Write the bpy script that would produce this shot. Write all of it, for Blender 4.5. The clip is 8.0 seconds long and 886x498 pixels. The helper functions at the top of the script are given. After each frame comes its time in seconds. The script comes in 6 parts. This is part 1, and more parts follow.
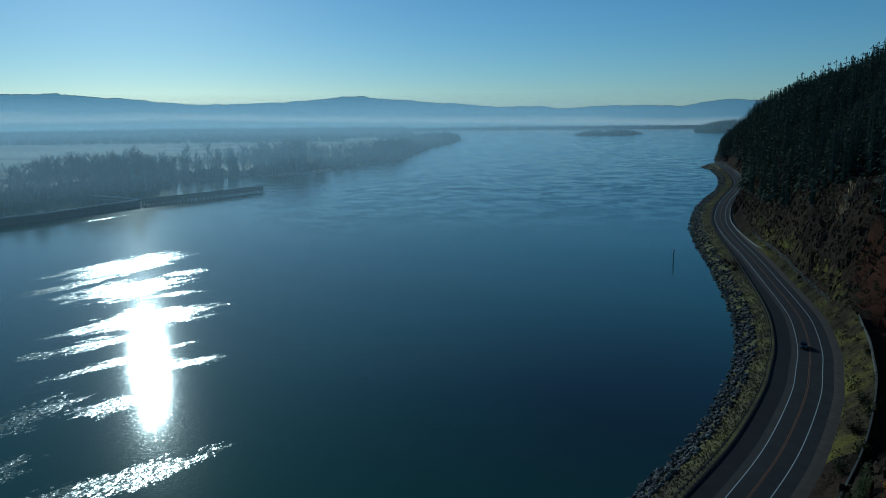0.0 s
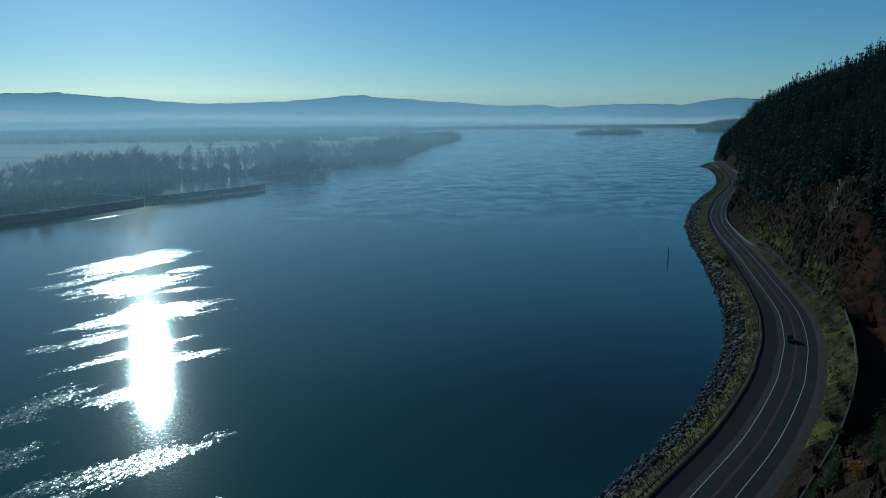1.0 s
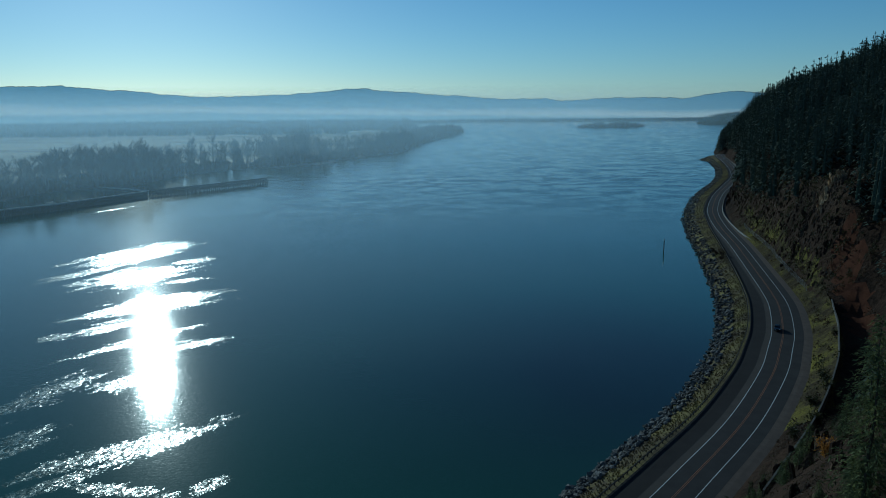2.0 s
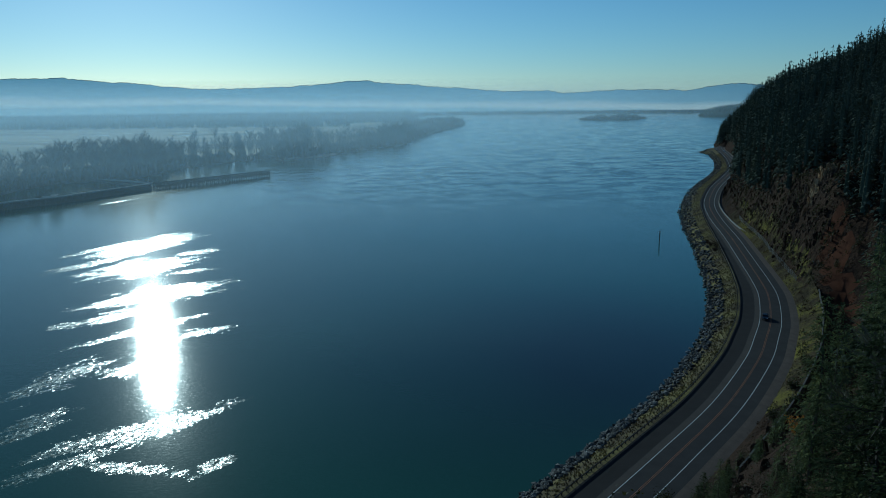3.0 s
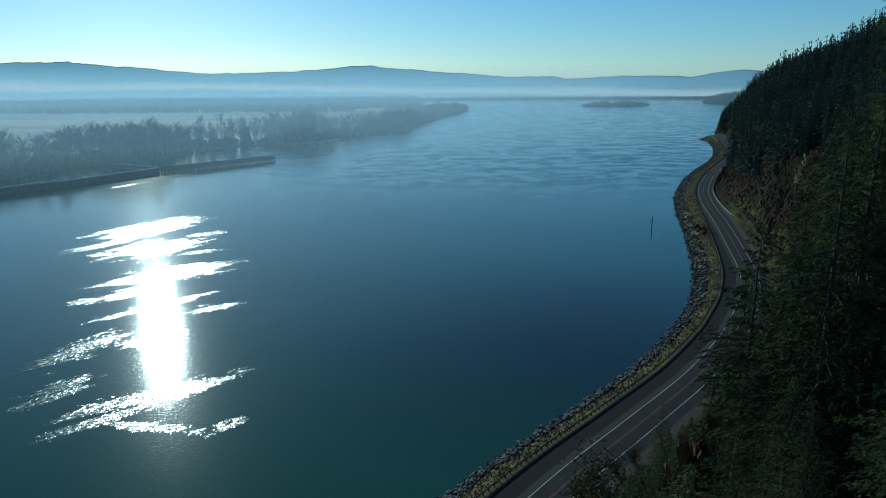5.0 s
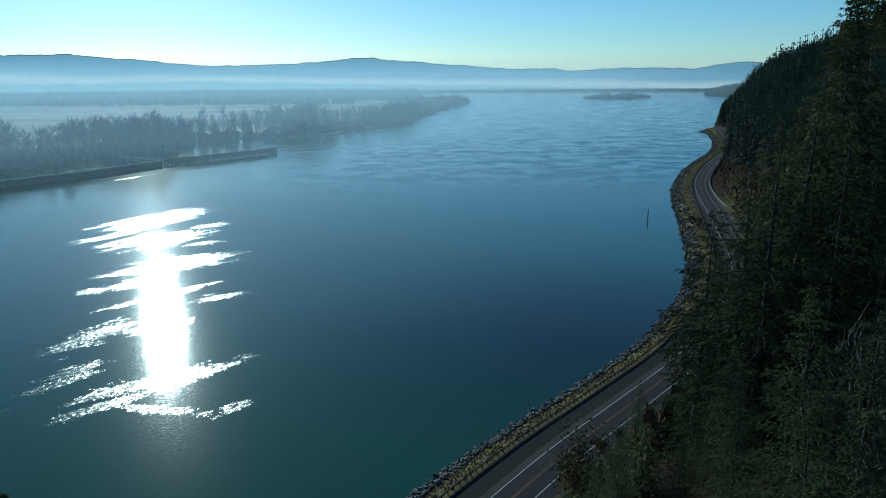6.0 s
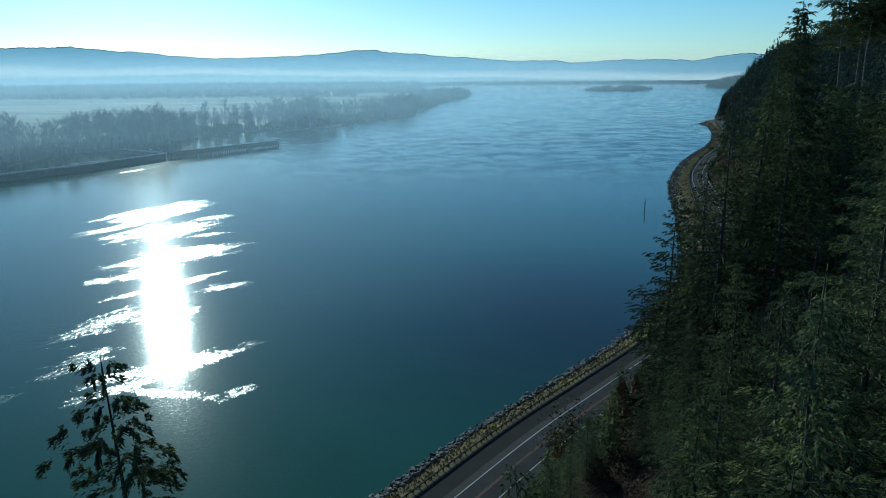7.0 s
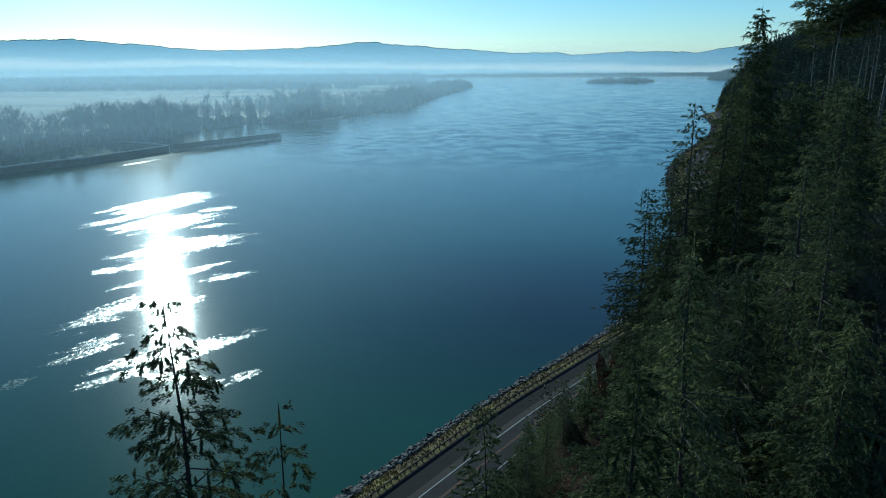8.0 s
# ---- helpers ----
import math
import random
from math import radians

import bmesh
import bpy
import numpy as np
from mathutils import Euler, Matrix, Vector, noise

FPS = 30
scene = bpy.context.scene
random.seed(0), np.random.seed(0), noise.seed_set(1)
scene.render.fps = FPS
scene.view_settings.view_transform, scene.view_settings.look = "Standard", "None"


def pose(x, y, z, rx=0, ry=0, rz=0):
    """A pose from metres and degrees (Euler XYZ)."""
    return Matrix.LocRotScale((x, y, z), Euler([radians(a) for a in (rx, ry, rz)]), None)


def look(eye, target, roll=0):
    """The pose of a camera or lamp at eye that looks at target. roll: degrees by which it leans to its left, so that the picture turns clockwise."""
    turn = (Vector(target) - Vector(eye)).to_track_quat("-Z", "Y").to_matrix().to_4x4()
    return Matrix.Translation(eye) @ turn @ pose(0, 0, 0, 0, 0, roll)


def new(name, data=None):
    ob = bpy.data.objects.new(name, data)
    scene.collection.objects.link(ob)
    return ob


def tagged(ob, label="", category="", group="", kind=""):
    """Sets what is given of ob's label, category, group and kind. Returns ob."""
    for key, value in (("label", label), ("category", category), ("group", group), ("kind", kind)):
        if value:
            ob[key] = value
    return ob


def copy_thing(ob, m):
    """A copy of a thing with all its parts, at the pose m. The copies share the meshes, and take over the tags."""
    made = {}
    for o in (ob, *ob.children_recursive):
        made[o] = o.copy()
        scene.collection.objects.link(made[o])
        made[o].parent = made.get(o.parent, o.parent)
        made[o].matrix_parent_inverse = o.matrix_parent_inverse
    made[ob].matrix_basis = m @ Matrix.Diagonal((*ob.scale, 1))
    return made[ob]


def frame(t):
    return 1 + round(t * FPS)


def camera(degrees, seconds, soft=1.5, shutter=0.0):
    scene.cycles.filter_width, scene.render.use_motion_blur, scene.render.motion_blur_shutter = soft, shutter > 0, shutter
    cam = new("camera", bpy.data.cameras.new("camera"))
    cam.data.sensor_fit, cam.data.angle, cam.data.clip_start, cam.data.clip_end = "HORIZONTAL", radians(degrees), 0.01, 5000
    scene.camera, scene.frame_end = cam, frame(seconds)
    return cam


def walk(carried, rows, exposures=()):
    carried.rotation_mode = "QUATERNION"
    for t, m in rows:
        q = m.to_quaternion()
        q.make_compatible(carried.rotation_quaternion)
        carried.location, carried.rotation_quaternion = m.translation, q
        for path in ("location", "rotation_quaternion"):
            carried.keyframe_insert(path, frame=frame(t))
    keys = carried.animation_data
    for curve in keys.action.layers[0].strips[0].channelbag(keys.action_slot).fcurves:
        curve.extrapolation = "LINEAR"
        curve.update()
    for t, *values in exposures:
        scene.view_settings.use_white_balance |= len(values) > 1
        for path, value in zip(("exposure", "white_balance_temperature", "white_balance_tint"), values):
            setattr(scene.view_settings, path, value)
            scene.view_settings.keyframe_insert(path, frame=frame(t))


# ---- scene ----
PATH = [
    (0, (-3.249, 2.558, 76.305), (-3.124, 4.52, 75.942), -0.5),
    (0.5, (-2.75, -0.938, 76.447), (-2.627, 1.025, 76.085), -0.5),
    (1, (-2.269, -4.408, 76.647), (-2.148, -2.445, 76.281), -0.5),
    (1.5, (-1.779, -7.929, 76.918), (-1.661, -5.968, 76.544), -0.5),
    (3, (-0.314, -18.73, 78.359), (-0.205, -16.775, 77.955), -0.5),
    (3.5, (0.055, -22.382, 78.676), (0.162, -20.428, 78.262), -0.5),
    (4, (0.388, -26.072, 79.012), (0.492, -24.12, 78.589), -0.4),
    (4.5, (0.726, -29.719, 79.345), (0.827, -27.769, 78.913), -0.3),
    (6, (1.894, -40.601, 80.875), (1.988, -38.657, 80.413), -0.3),
    (6.5, (2.354, -44.119, 81.326), (2.446, -42.178, 80.854), -0.3),
    (7, (2.85, -47.463, 81.827), (2.938, -45.524, 81.345), -0.4),
    (7.5, (3.311, -50.79, 82.26), (3.397, -48.854, 81.767), -0.4),
    (8, (3.667, -54.108, 82.696), (3.75, -52.174, 82.194), -0.4),
]
cam = camera(62.2, 8.0, soft=0.95)
walk(cam, [(t, look(eye, target, roll)) for t, eye, target, roll in PATH],
     exposures=[(0, -0.82, 4650, -15), (4.5, -0.42, 4850, -16), (8, 0.08, 4950, -15)])

# ---- world and sun ----
SUN_AZ, SUN_EL = -19.1, 18.0          # degrees from the +y axis to the right; height
world = bpy.data.worlds.new("world")
scene.world = world
world.use_nodes = True
wn = world.node_tree.nodes
sky = wn.new("ShaderNodeTexSky")
sky.sky_type = "NISHITA"
sky.sun_disc = False
sky.sun_elevation = radians(SUN_EL)
sky.sun_rotation = radians(SUN_AZ)
sky.air_density, sky.dust_density, sky.ozone_density, sky.altitude = 0.85, 0.15, 3.5, 0
wn["Background"].inputs["Strength"].default_value = 0.088
world.node_tree.links.new(sky.outputs[0], wn["Background"].inputs["Color"])
sun = new("sun", bpy.data.lights.new("sun", "SUN"))
sun.data.energy, sun.data.angle, sun.data.color = 2.8, radians(0.53), (1.0, 0.92, 0.79)
away = Vector((math.sin(radians(SUN_AZ)) * math.cos(radians(SUN_EL)), math.cos(radians(SUN_AZ)) * math.cos(radians(SUN_EL)), math.sin(radians(SUN_EL))))
sun.matrix_world = Matrix.Translation((0, 0, 400)) @ away.to_track_quat("Z", "Y").to_matrix().to_4x4()


# ---- materials ----
def ramp_node(nt, fac, stops):
    n = nt.nodes.new("ShaderNodeValToRGB")
    while len(n.color_ramp.elements) < len(stops):
        n.color_ramp.elements.new(0.5)
    for e, (p, c) in zip(n.color_ramp.elements, stops):
        e.position = p
        e.color = (*c, 1) if len(c) == 3 else c
    nt.links.new(fac, n.inputs["Fac"])
    return n.outputs["Color"]


def noise_node(nt, vec, scale, detail=4.0, rough=0.55, distortion=0.0):
    n = nt.nodes.new("ShaderNodeTexNoise")
    n.inputs["Scale"].default_value = scale
    n.inputs["Detail"].default_value = detail
    n.inputs["Roughness"].default_value = rough
    n.inputs["Distortion"].default_value = distortion
    if vec is not None:
        nt.links.new(vec, n.inputs["Vector"])
    return n.outputs["Fac"]


def math_node(nt, op, a, b=None, clamp=False):
    n = nt.nodes.new("ShaderNodeMath")
    n.operation = op
    n.use_clamp = clamp
    for i, v in enumerate((a, b)):
        if v is None:
            continue
        if isinstance(v, (int, float)):
            n.inputs[i].default_value = v
        else:
            nt.links.new(v, n.inputs[i])
    return n.outputs[0]


def material(name, stops, scale=1.0, fine=None, rough=0.9, bump=0.3, dist=0.05, spread=0.0, island=False, metal=0.0, spec=0.3, translucent=0.0, stretch=(1, 1, 1), single=0.0):
    """Two scales of noise through a colour ramp, with bump; spread: how far single pieces differ in value."""
    m = bpy.data.materials.new(name)
    m.use_nodes = True
    nt = m.node_tree
    b = nt.nodes["Principled BSDF"]
    tc = nt.nodes.new("ShaderNodeNewGeometry").outputs["Position"]
    if stretch != (1, 1, 1):
        mp = nt.nodes.new("ShaderNodeVectorMath")
        mp.operation = "MULTIPLY"
        nt.links.new(tc, mp.inputs[0])
        mp.inputs[1].default_value = stretch
        tc = mp.outputs[0]
    big = noise_node(nt, tc, scale, 5, 0.6)
    small = noise_node(nt, tc, fine or scale * 9, 4, 0.65)
    f = math_node(nt, "ADD", math_node(nt, "MULTIPLY", big, 0.6), math_node(nt, "MULTIPLY", small, 0.4))
    col = ramp_node(nt, f, stops)
    if spread:
        if island:
            r = nt.nodes.new("ShaderNodeNewGeometry").outputs["Random Per Island"]
        else:
            r = nt.nodes.new("ShaderNodeObjectInfo").outputs["Random"]
        v = math_node(nt, "ADD", math_node(nt, "MULTIPLY", r, 2 * spread), 1 - spread)
        hs = nt.nodes.new("ShaderNodeHueSaturation")
        nt.links.new(v, hs.inputs["Value"])
        nt.links.new(col, hs.inputs["Color"])
        col = hs.outputs["Color"]
    if single:
        r = nt.nodes.new("ShaderNodeObjectInfo").outputs["Random"]
        hs = nt.nodes.new("ShaderNodeHueSaturation")
        nt.links.new(math_node(nt, "ADD", math_node(nt, "MULTIPLY", r, 2 * single), 1 - single), hs.inputs["Value"])
        nt.links.new(math_node(nt, "SUBTRACT", 0.515, math_node(nt, "MULTIPLY", r, 0.03)), hs.inputs["Hue"])
        nt.links.new(col, hs.inputs["Color"])
        col = hs.outputs["Color"]
    nt.links.new(col, b.inputs["Base Color"])
    b.inputs["Roughness"].default_value = rough
    b.inputs["Metallic"].default_value = metal
    b.inputs["Specular IOR Level"].default_value = spec
    if bump:
        bp = nt.nodes.new("ShaderNodeBump")
        bp.inputs["Strength"].default_value = bump
        bp.inputs["Distance"].default_value = dist
        nt.links.new(small, bp.inputs["Height"])
        nt.links.new(bp.outputs[0], b.inputs["Normal"])
    if translucent:
        tr = nt.nodes.new("ShaderNodeBsdfTranslucent")
        nt.links.new(col, tr.inputs["Color"])
        mx = nt.nodes.new("ShaderNodeMixShader")
        mx.inputs[0].default_value = translucent
        nt.links.new(b.outputs[0], mx.inputs[1])
        nt.links.new(tr.outputs[0], mx.inputs[2])
        nt.links.new(mx.outputs[0], nt.nodes["Material Output"].inputs["Surface"])
    return m


RUFFLED = [                                  # wind-ruffled patches: centre, half length, half width, heading in degrees
    (-163, 378, 20, 4, 58), (-142, 386, 27, 11, 67), (-153, 342, 22, 4.5, 57), (-124, 331, 21, 13, 52), (-98, 321, 8, 3.6, 29), (-146, 319, 5, 3.6, 66),
    (-107, 366, 9, 5, 40), (-114, 270, 14, 5, 49), (-96, 284, 20, 11, 30), (-121, 239, 5, 3.4, 34), (-69, 228, 9, 3.4, 28), (-107, 250, 11, 4.4, 44), (-90, 232, 18, 3, 44),
    (-82, 194, 9, 4.4, 36), (-100, 186, 15, 4.6, 67), (-92, 158, 9, 2.8, 50), (-59, 154, 17, 3.6, 38), (-72, 146, 12, 3.6, 36),
    (-63, 132, 12, 2, -15), (-42, 132, 3.4, 1.8, 53), (-94, 149, 10, 2.4, 50), (-74, 136, 12, 3.2, 45), (-103, 130, 3, 2, 60), (-224, 569, 15, 1.2, 63)]


def water_material():
    m = bpy.data.materials.new("river_water")
    m.use_nodes = True
    nt = m.node_tree
    b = nt.nodes["Principled BSDF"]
    pos = nt.nodes.new("ShaderNodeNewGeometry").outputs["Position"]

    def scaled(v, src=None):
        n = nt.nodes.new("ShaderNodeVectorMath")
        n.operation = "MULTIPLY"
        nt.links.new(src or pos, n.inputs[0])
        n.inputs[1].default_value = v
        return n.outputs[0]

    def turned(degrees):
        n = nt.nodes.new("ShaderNodeVectorRotate")
        n.rotation_type = "Z_AXIS"
        n.inputs["Angle"].default_value = radians(-degrees)
        nt.links.new(pos, n.inputs["Vector"])
        return n.outputs[0]

    # ruffled patches: ellipses with ragged, streaky rims
    field = None
    for x, y, a, w, deg in RUFFLED:
        mp = nt.nodes.new("ShaderNodeMapping")
        mp.vector_type = "TEXTURE"
        mp.inputs["Location"].default_value = (x, y, 0)
        mp.inputs["Rotation"].default_value = (0, 0, radians(deg))
        mp.inputs["Scale"].default_value = (a * 1.25, w * 1.25, 1)
        nt.links.new(pos, mp.inputs["Vector"])
        ln = nt.nodes.new("ShaderNodeVectorMath")
        ln.operation = "LENGTH"
        nt.links.new(mp.outputs[0], ln.inputs[0])
        d = math_node(nt, "SUBTRACT", 1.0, ln.outputs["Value"])
        field = d if field is None else math_node(nt, "MAXIMUM", field, d)
    streak = noise_node(nt, scaled((0.05, 0.17, 1), turned(46)), 1.0, 7, 0.68, 0.6)
    # small facets of the ruffled surface, each tilted its own way
    vor = nt.nodes.new("ShaderNodeTexVoronoi")
    vor.inputs["Scale"].default_value = 1.0
    nt.links.new(scaled((3.4, 2.6, 0)), vor.inputs["Vector"])
    cell = nt.nodes.new("ShaderNodeSeparateColor")
    nt.links.new(vor.outputs["Color"], cell.inputs[0])
    vor2 = nt.nodes.new("ShaderNodeTexVoronoi")
    vor2.inputs["Scale"].default_value = 1.0
    nt.links.new(scaled((1.35, 0.85, 0)), vor2.inputs["Vector"])
    cell2 = nt.nodes.new("ShaderNodeSeparateColor")
    nt.links.new(vor2.outputs["Color"], cell2.inputs[0])
    speck = math_node(nt, "SUBTRACT", math_node(nt, "ADD", cell.outputs[2], cell2.outputs[2]), 1.0)
    rim = math_node(nt, "ADD", math_node(nt, "MAXIMUM", field, -1.2), math_node(nt, "ADD", math_node(nt, "MULTIPLY", math_node(nt, "SUBTRACT", streak, 0.5), 3.6), math_node(nt, "MULTIPLY", speck, 0.32)))
    mask = ramp_node(nt, rim, [(0.10, (0, 0, 0)), (0.20, (1, 1, 1))])
    # further up the river the breeze reaches the whole width, in long bands
    sp = nt.nodes.new("ShaderNodeSeparateXYZ")
    nt.links.new(pos, sp.inputs[0])
    reach = math_node(nt, "DIVIDE", math_node(nt, "SUBTRACT", sp.outputs["Y"], 300.0), 420.0, True)
    band = noise_node(nt, scaled((0.036, 0.050, 1), turned(8)), 1.0, 5, 0.62, 1.2)
    cats = math_node(nt, "MULTIPLY", ramp_node(nt, band, [(0.44, (0, 0, 0)), (0.56, (1, 1, 1))]), math_node(nt, "DIVIDE", math_node(nt, "SUBTRACT", sp.outputs["Y"], 430.0), 300.0, True))
    waves = noise_node(nt, scaled((0.9, 1.2, 1)), 1.0, 4, 0.6)
    bp = nt.nodes.new("ShaderNodeBump")
    bp.inputs["Distance"].default_value = 0.18
    nt.links.new(math_node(nt, "ADD", math_node(nt, "MULTIPLY", mask, 0.18), 0.11), bp.inputs["Strength"])
    nt.links.new(waves, bp.inputs["Height"])
    tilt = math_node(nt, "ADD", math_node(nt, "ADD", math_node(nt, "MULTIPLY", mask, 0.20), 0.013), math_node(nt, "ADD", math_node(nt, "MULTIPLY", cats, 0.08), math_node(nt, "MULTIPLY", reach, 0.03)))
    comb = nt.nodes.new("ShaderNodeCombineXYZ")
    for k in (0, 1):
        nt.links.new(math_node(nt, "MULTIPLY", math_node(nt, "SUBTRACT", math_node(nt, "ADD", math_node(nt, "MULTIPLY", cell.outputs[k], 0.65), math_node(nt, "MULTIPLY", cell2.outputs[k], 0.65)), 0.65), tilt), comb.inputs[k])
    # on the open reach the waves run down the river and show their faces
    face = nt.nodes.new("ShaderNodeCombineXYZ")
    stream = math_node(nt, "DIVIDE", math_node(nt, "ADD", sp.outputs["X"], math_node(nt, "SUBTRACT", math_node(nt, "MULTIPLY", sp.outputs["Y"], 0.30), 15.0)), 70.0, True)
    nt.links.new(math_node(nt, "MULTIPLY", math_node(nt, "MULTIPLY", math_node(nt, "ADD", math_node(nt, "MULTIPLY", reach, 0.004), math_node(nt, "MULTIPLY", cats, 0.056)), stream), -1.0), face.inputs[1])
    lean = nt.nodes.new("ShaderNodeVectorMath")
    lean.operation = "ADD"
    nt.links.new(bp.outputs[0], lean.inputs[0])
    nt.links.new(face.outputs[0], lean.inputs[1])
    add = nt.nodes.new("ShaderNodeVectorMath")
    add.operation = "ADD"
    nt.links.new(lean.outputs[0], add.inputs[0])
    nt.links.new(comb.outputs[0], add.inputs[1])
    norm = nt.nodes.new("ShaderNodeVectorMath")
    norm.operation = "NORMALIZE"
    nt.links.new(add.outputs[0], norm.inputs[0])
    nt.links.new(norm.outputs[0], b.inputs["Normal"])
    # silty green water, darker in a round patch in the bend below the road
    patch = nt.nodes.new("ShaderNodeMapping")
    patch.vector_type = "TEXTURE"
    patch.inputs["Location"].default_value = (62, 186, 0)
    patch.inputs["Scale"].default_value = (112, 112, 1)
    nt.links.new(pos, patch.inputs["Vector"])
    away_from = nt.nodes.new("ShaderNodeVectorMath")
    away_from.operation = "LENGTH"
    nt.links.new(patch.outputs[0], away_from.inputs[0])
    tone = math_node(nt, "ADD", math_node(nt, "MULTIPLY", noise_node(nt, scaled((0.006, 0.008, 1)), 1.0, 3, 0.5), 0.3), math_node(nt, "MULTIPLY", away_from.outputs["Value"], 0.7))
    nt.links.new(ramp_node(nt, tone, [(0.30, (0.010, 0.018, 0.0085)), (0.80, (0.034, 0.098, 0.058))]), b.inputs["Base Color"])
    nt.links.new(math_node(nt, "ADD", math_node(nt, "MULTIPLY", mask, 0.14), 0.068), b.inputs["Roughness"])
    b.inputs["IOR"].default_value = 1.333
    # the finest ripples spread the light wide
    b.inputs["Coat Weight"].default_value = 0.02
    b.inputs["Coat Roughness"].default_value = 0.30
    b.inputs["Coat IOR"].default_value = 1.333
    return m


def veil_material(name):
    """Mist and haze before the mountains, put into a sheet's colour and alpha: white and dense low down, thinner and
    blue higher up.
    """
    m = bpy.data.materials.new(name)
    m.use_nodes = True
    nt = m.node_tree
    nt.nodes.remove(nt.nodes["Principled BSDF"])
    tc = nt.nodes.new("ShaderNodeTexCoord")
    sep = nt.nodes.new("ShaderNodeSeparateXYZ")
    nt.links.new(tc.outputs["Object"], sep.inputs[0])
    sc = nt.nodes.new("ShaderNodeVectorMath")
    sc.operation = "MULTIPLY"
    nt.links.new(tc.outputs["Object"], sc.inputs[0])
    sc.inputs[1].default_value = (0.0012, 0.0012, 0.012)
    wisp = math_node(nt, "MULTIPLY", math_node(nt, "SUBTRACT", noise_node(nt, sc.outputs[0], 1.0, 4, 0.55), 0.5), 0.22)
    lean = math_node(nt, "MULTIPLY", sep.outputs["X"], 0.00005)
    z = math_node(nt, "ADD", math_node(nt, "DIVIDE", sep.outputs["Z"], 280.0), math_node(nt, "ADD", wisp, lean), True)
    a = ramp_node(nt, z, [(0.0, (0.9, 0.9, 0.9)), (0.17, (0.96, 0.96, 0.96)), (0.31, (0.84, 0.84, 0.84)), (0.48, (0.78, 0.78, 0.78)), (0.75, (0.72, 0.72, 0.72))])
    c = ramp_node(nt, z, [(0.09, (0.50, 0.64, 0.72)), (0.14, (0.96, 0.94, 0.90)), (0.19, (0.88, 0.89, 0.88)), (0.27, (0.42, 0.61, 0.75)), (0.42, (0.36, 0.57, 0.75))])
    d = nt.nodes.new("ShaderNodeBsdfDiffuse")
    t = nt.nodes.new("ShaderNodeBsdfTranslucent")
    nt.links.new(c, d.inputs["Color"])
    nt.links.new(c, t.inputs["Color"])
    both = nt.nodes.new("ShaderNodeMixShader")
    both.inputs[0].default_value = 0.8
    nt.links.new(d.outputs[0], both.inputs[1])
    nt.links.new(t.outputs[0], both.inputs[2])
    clear = nt.nodes.new("ShaderNodeBsdfTransparent")
    mx = nt.nodes.new("ShaderNodeMixShader")
    nt.links.new(a, mx.inputs[0])
    nt.links.new(clear.outputs[0], mx.inputs[1])
    nt.links.new(both.outputs[0], mx.inputs[2])
    nt.links.new(mx.outputs[0], nt.nodes["Material Output"].inputs["Surface"])
    return m


def thin_veil(name, strength, rise, top, edge):
    """A faint sheet of river haze: nothing at the water, full at the height rise, gone high up, stronger towards the sun."""
    m = bpy.data.materials.new(name)
    m.use_nodes = True
    nt = m.node_tree
    nt.nodes.remove(nt.nodes["Principled BSDF"])
    tc = nt.nodes.new("ShaderNodeTexCoord")
    sep = nt.nodes.new("ShaderNodeSeparateXYZ")
    nt.links.new(tc.outputs["Object"], sep.inputs[0])
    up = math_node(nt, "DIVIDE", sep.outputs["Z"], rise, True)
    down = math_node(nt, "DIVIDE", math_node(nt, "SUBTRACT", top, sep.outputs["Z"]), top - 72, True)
    # glow of the haze towards the sun is put into the alpha by bearing
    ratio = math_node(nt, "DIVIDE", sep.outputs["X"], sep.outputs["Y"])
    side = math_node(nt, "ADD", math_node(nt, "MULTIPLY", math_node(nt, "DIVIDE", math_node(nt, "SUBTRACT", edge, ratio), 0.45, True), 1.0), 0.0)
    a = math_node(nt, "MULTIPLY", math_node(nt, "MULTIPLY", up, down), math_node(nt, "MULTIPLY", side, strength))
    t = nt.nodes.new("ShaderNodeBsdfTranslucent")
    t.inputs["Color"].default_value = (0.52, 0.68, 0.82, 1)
    clear = nt.nodes.new("ShaderNodeBsdfTransparent")
    mx = nt.nodes.new("ShaderNodeMixShader")
    nt.links.new(a, mx.inputs[0])
    nt.links.new(clear.outputs[0], mx.inputs[1])
    nt.links.new(t.outputs[0], mx.inputs[2])
    nt.links.new(mx.outputs[0], nt.nodes["Material Output"].inputs["Surface"])
    return m


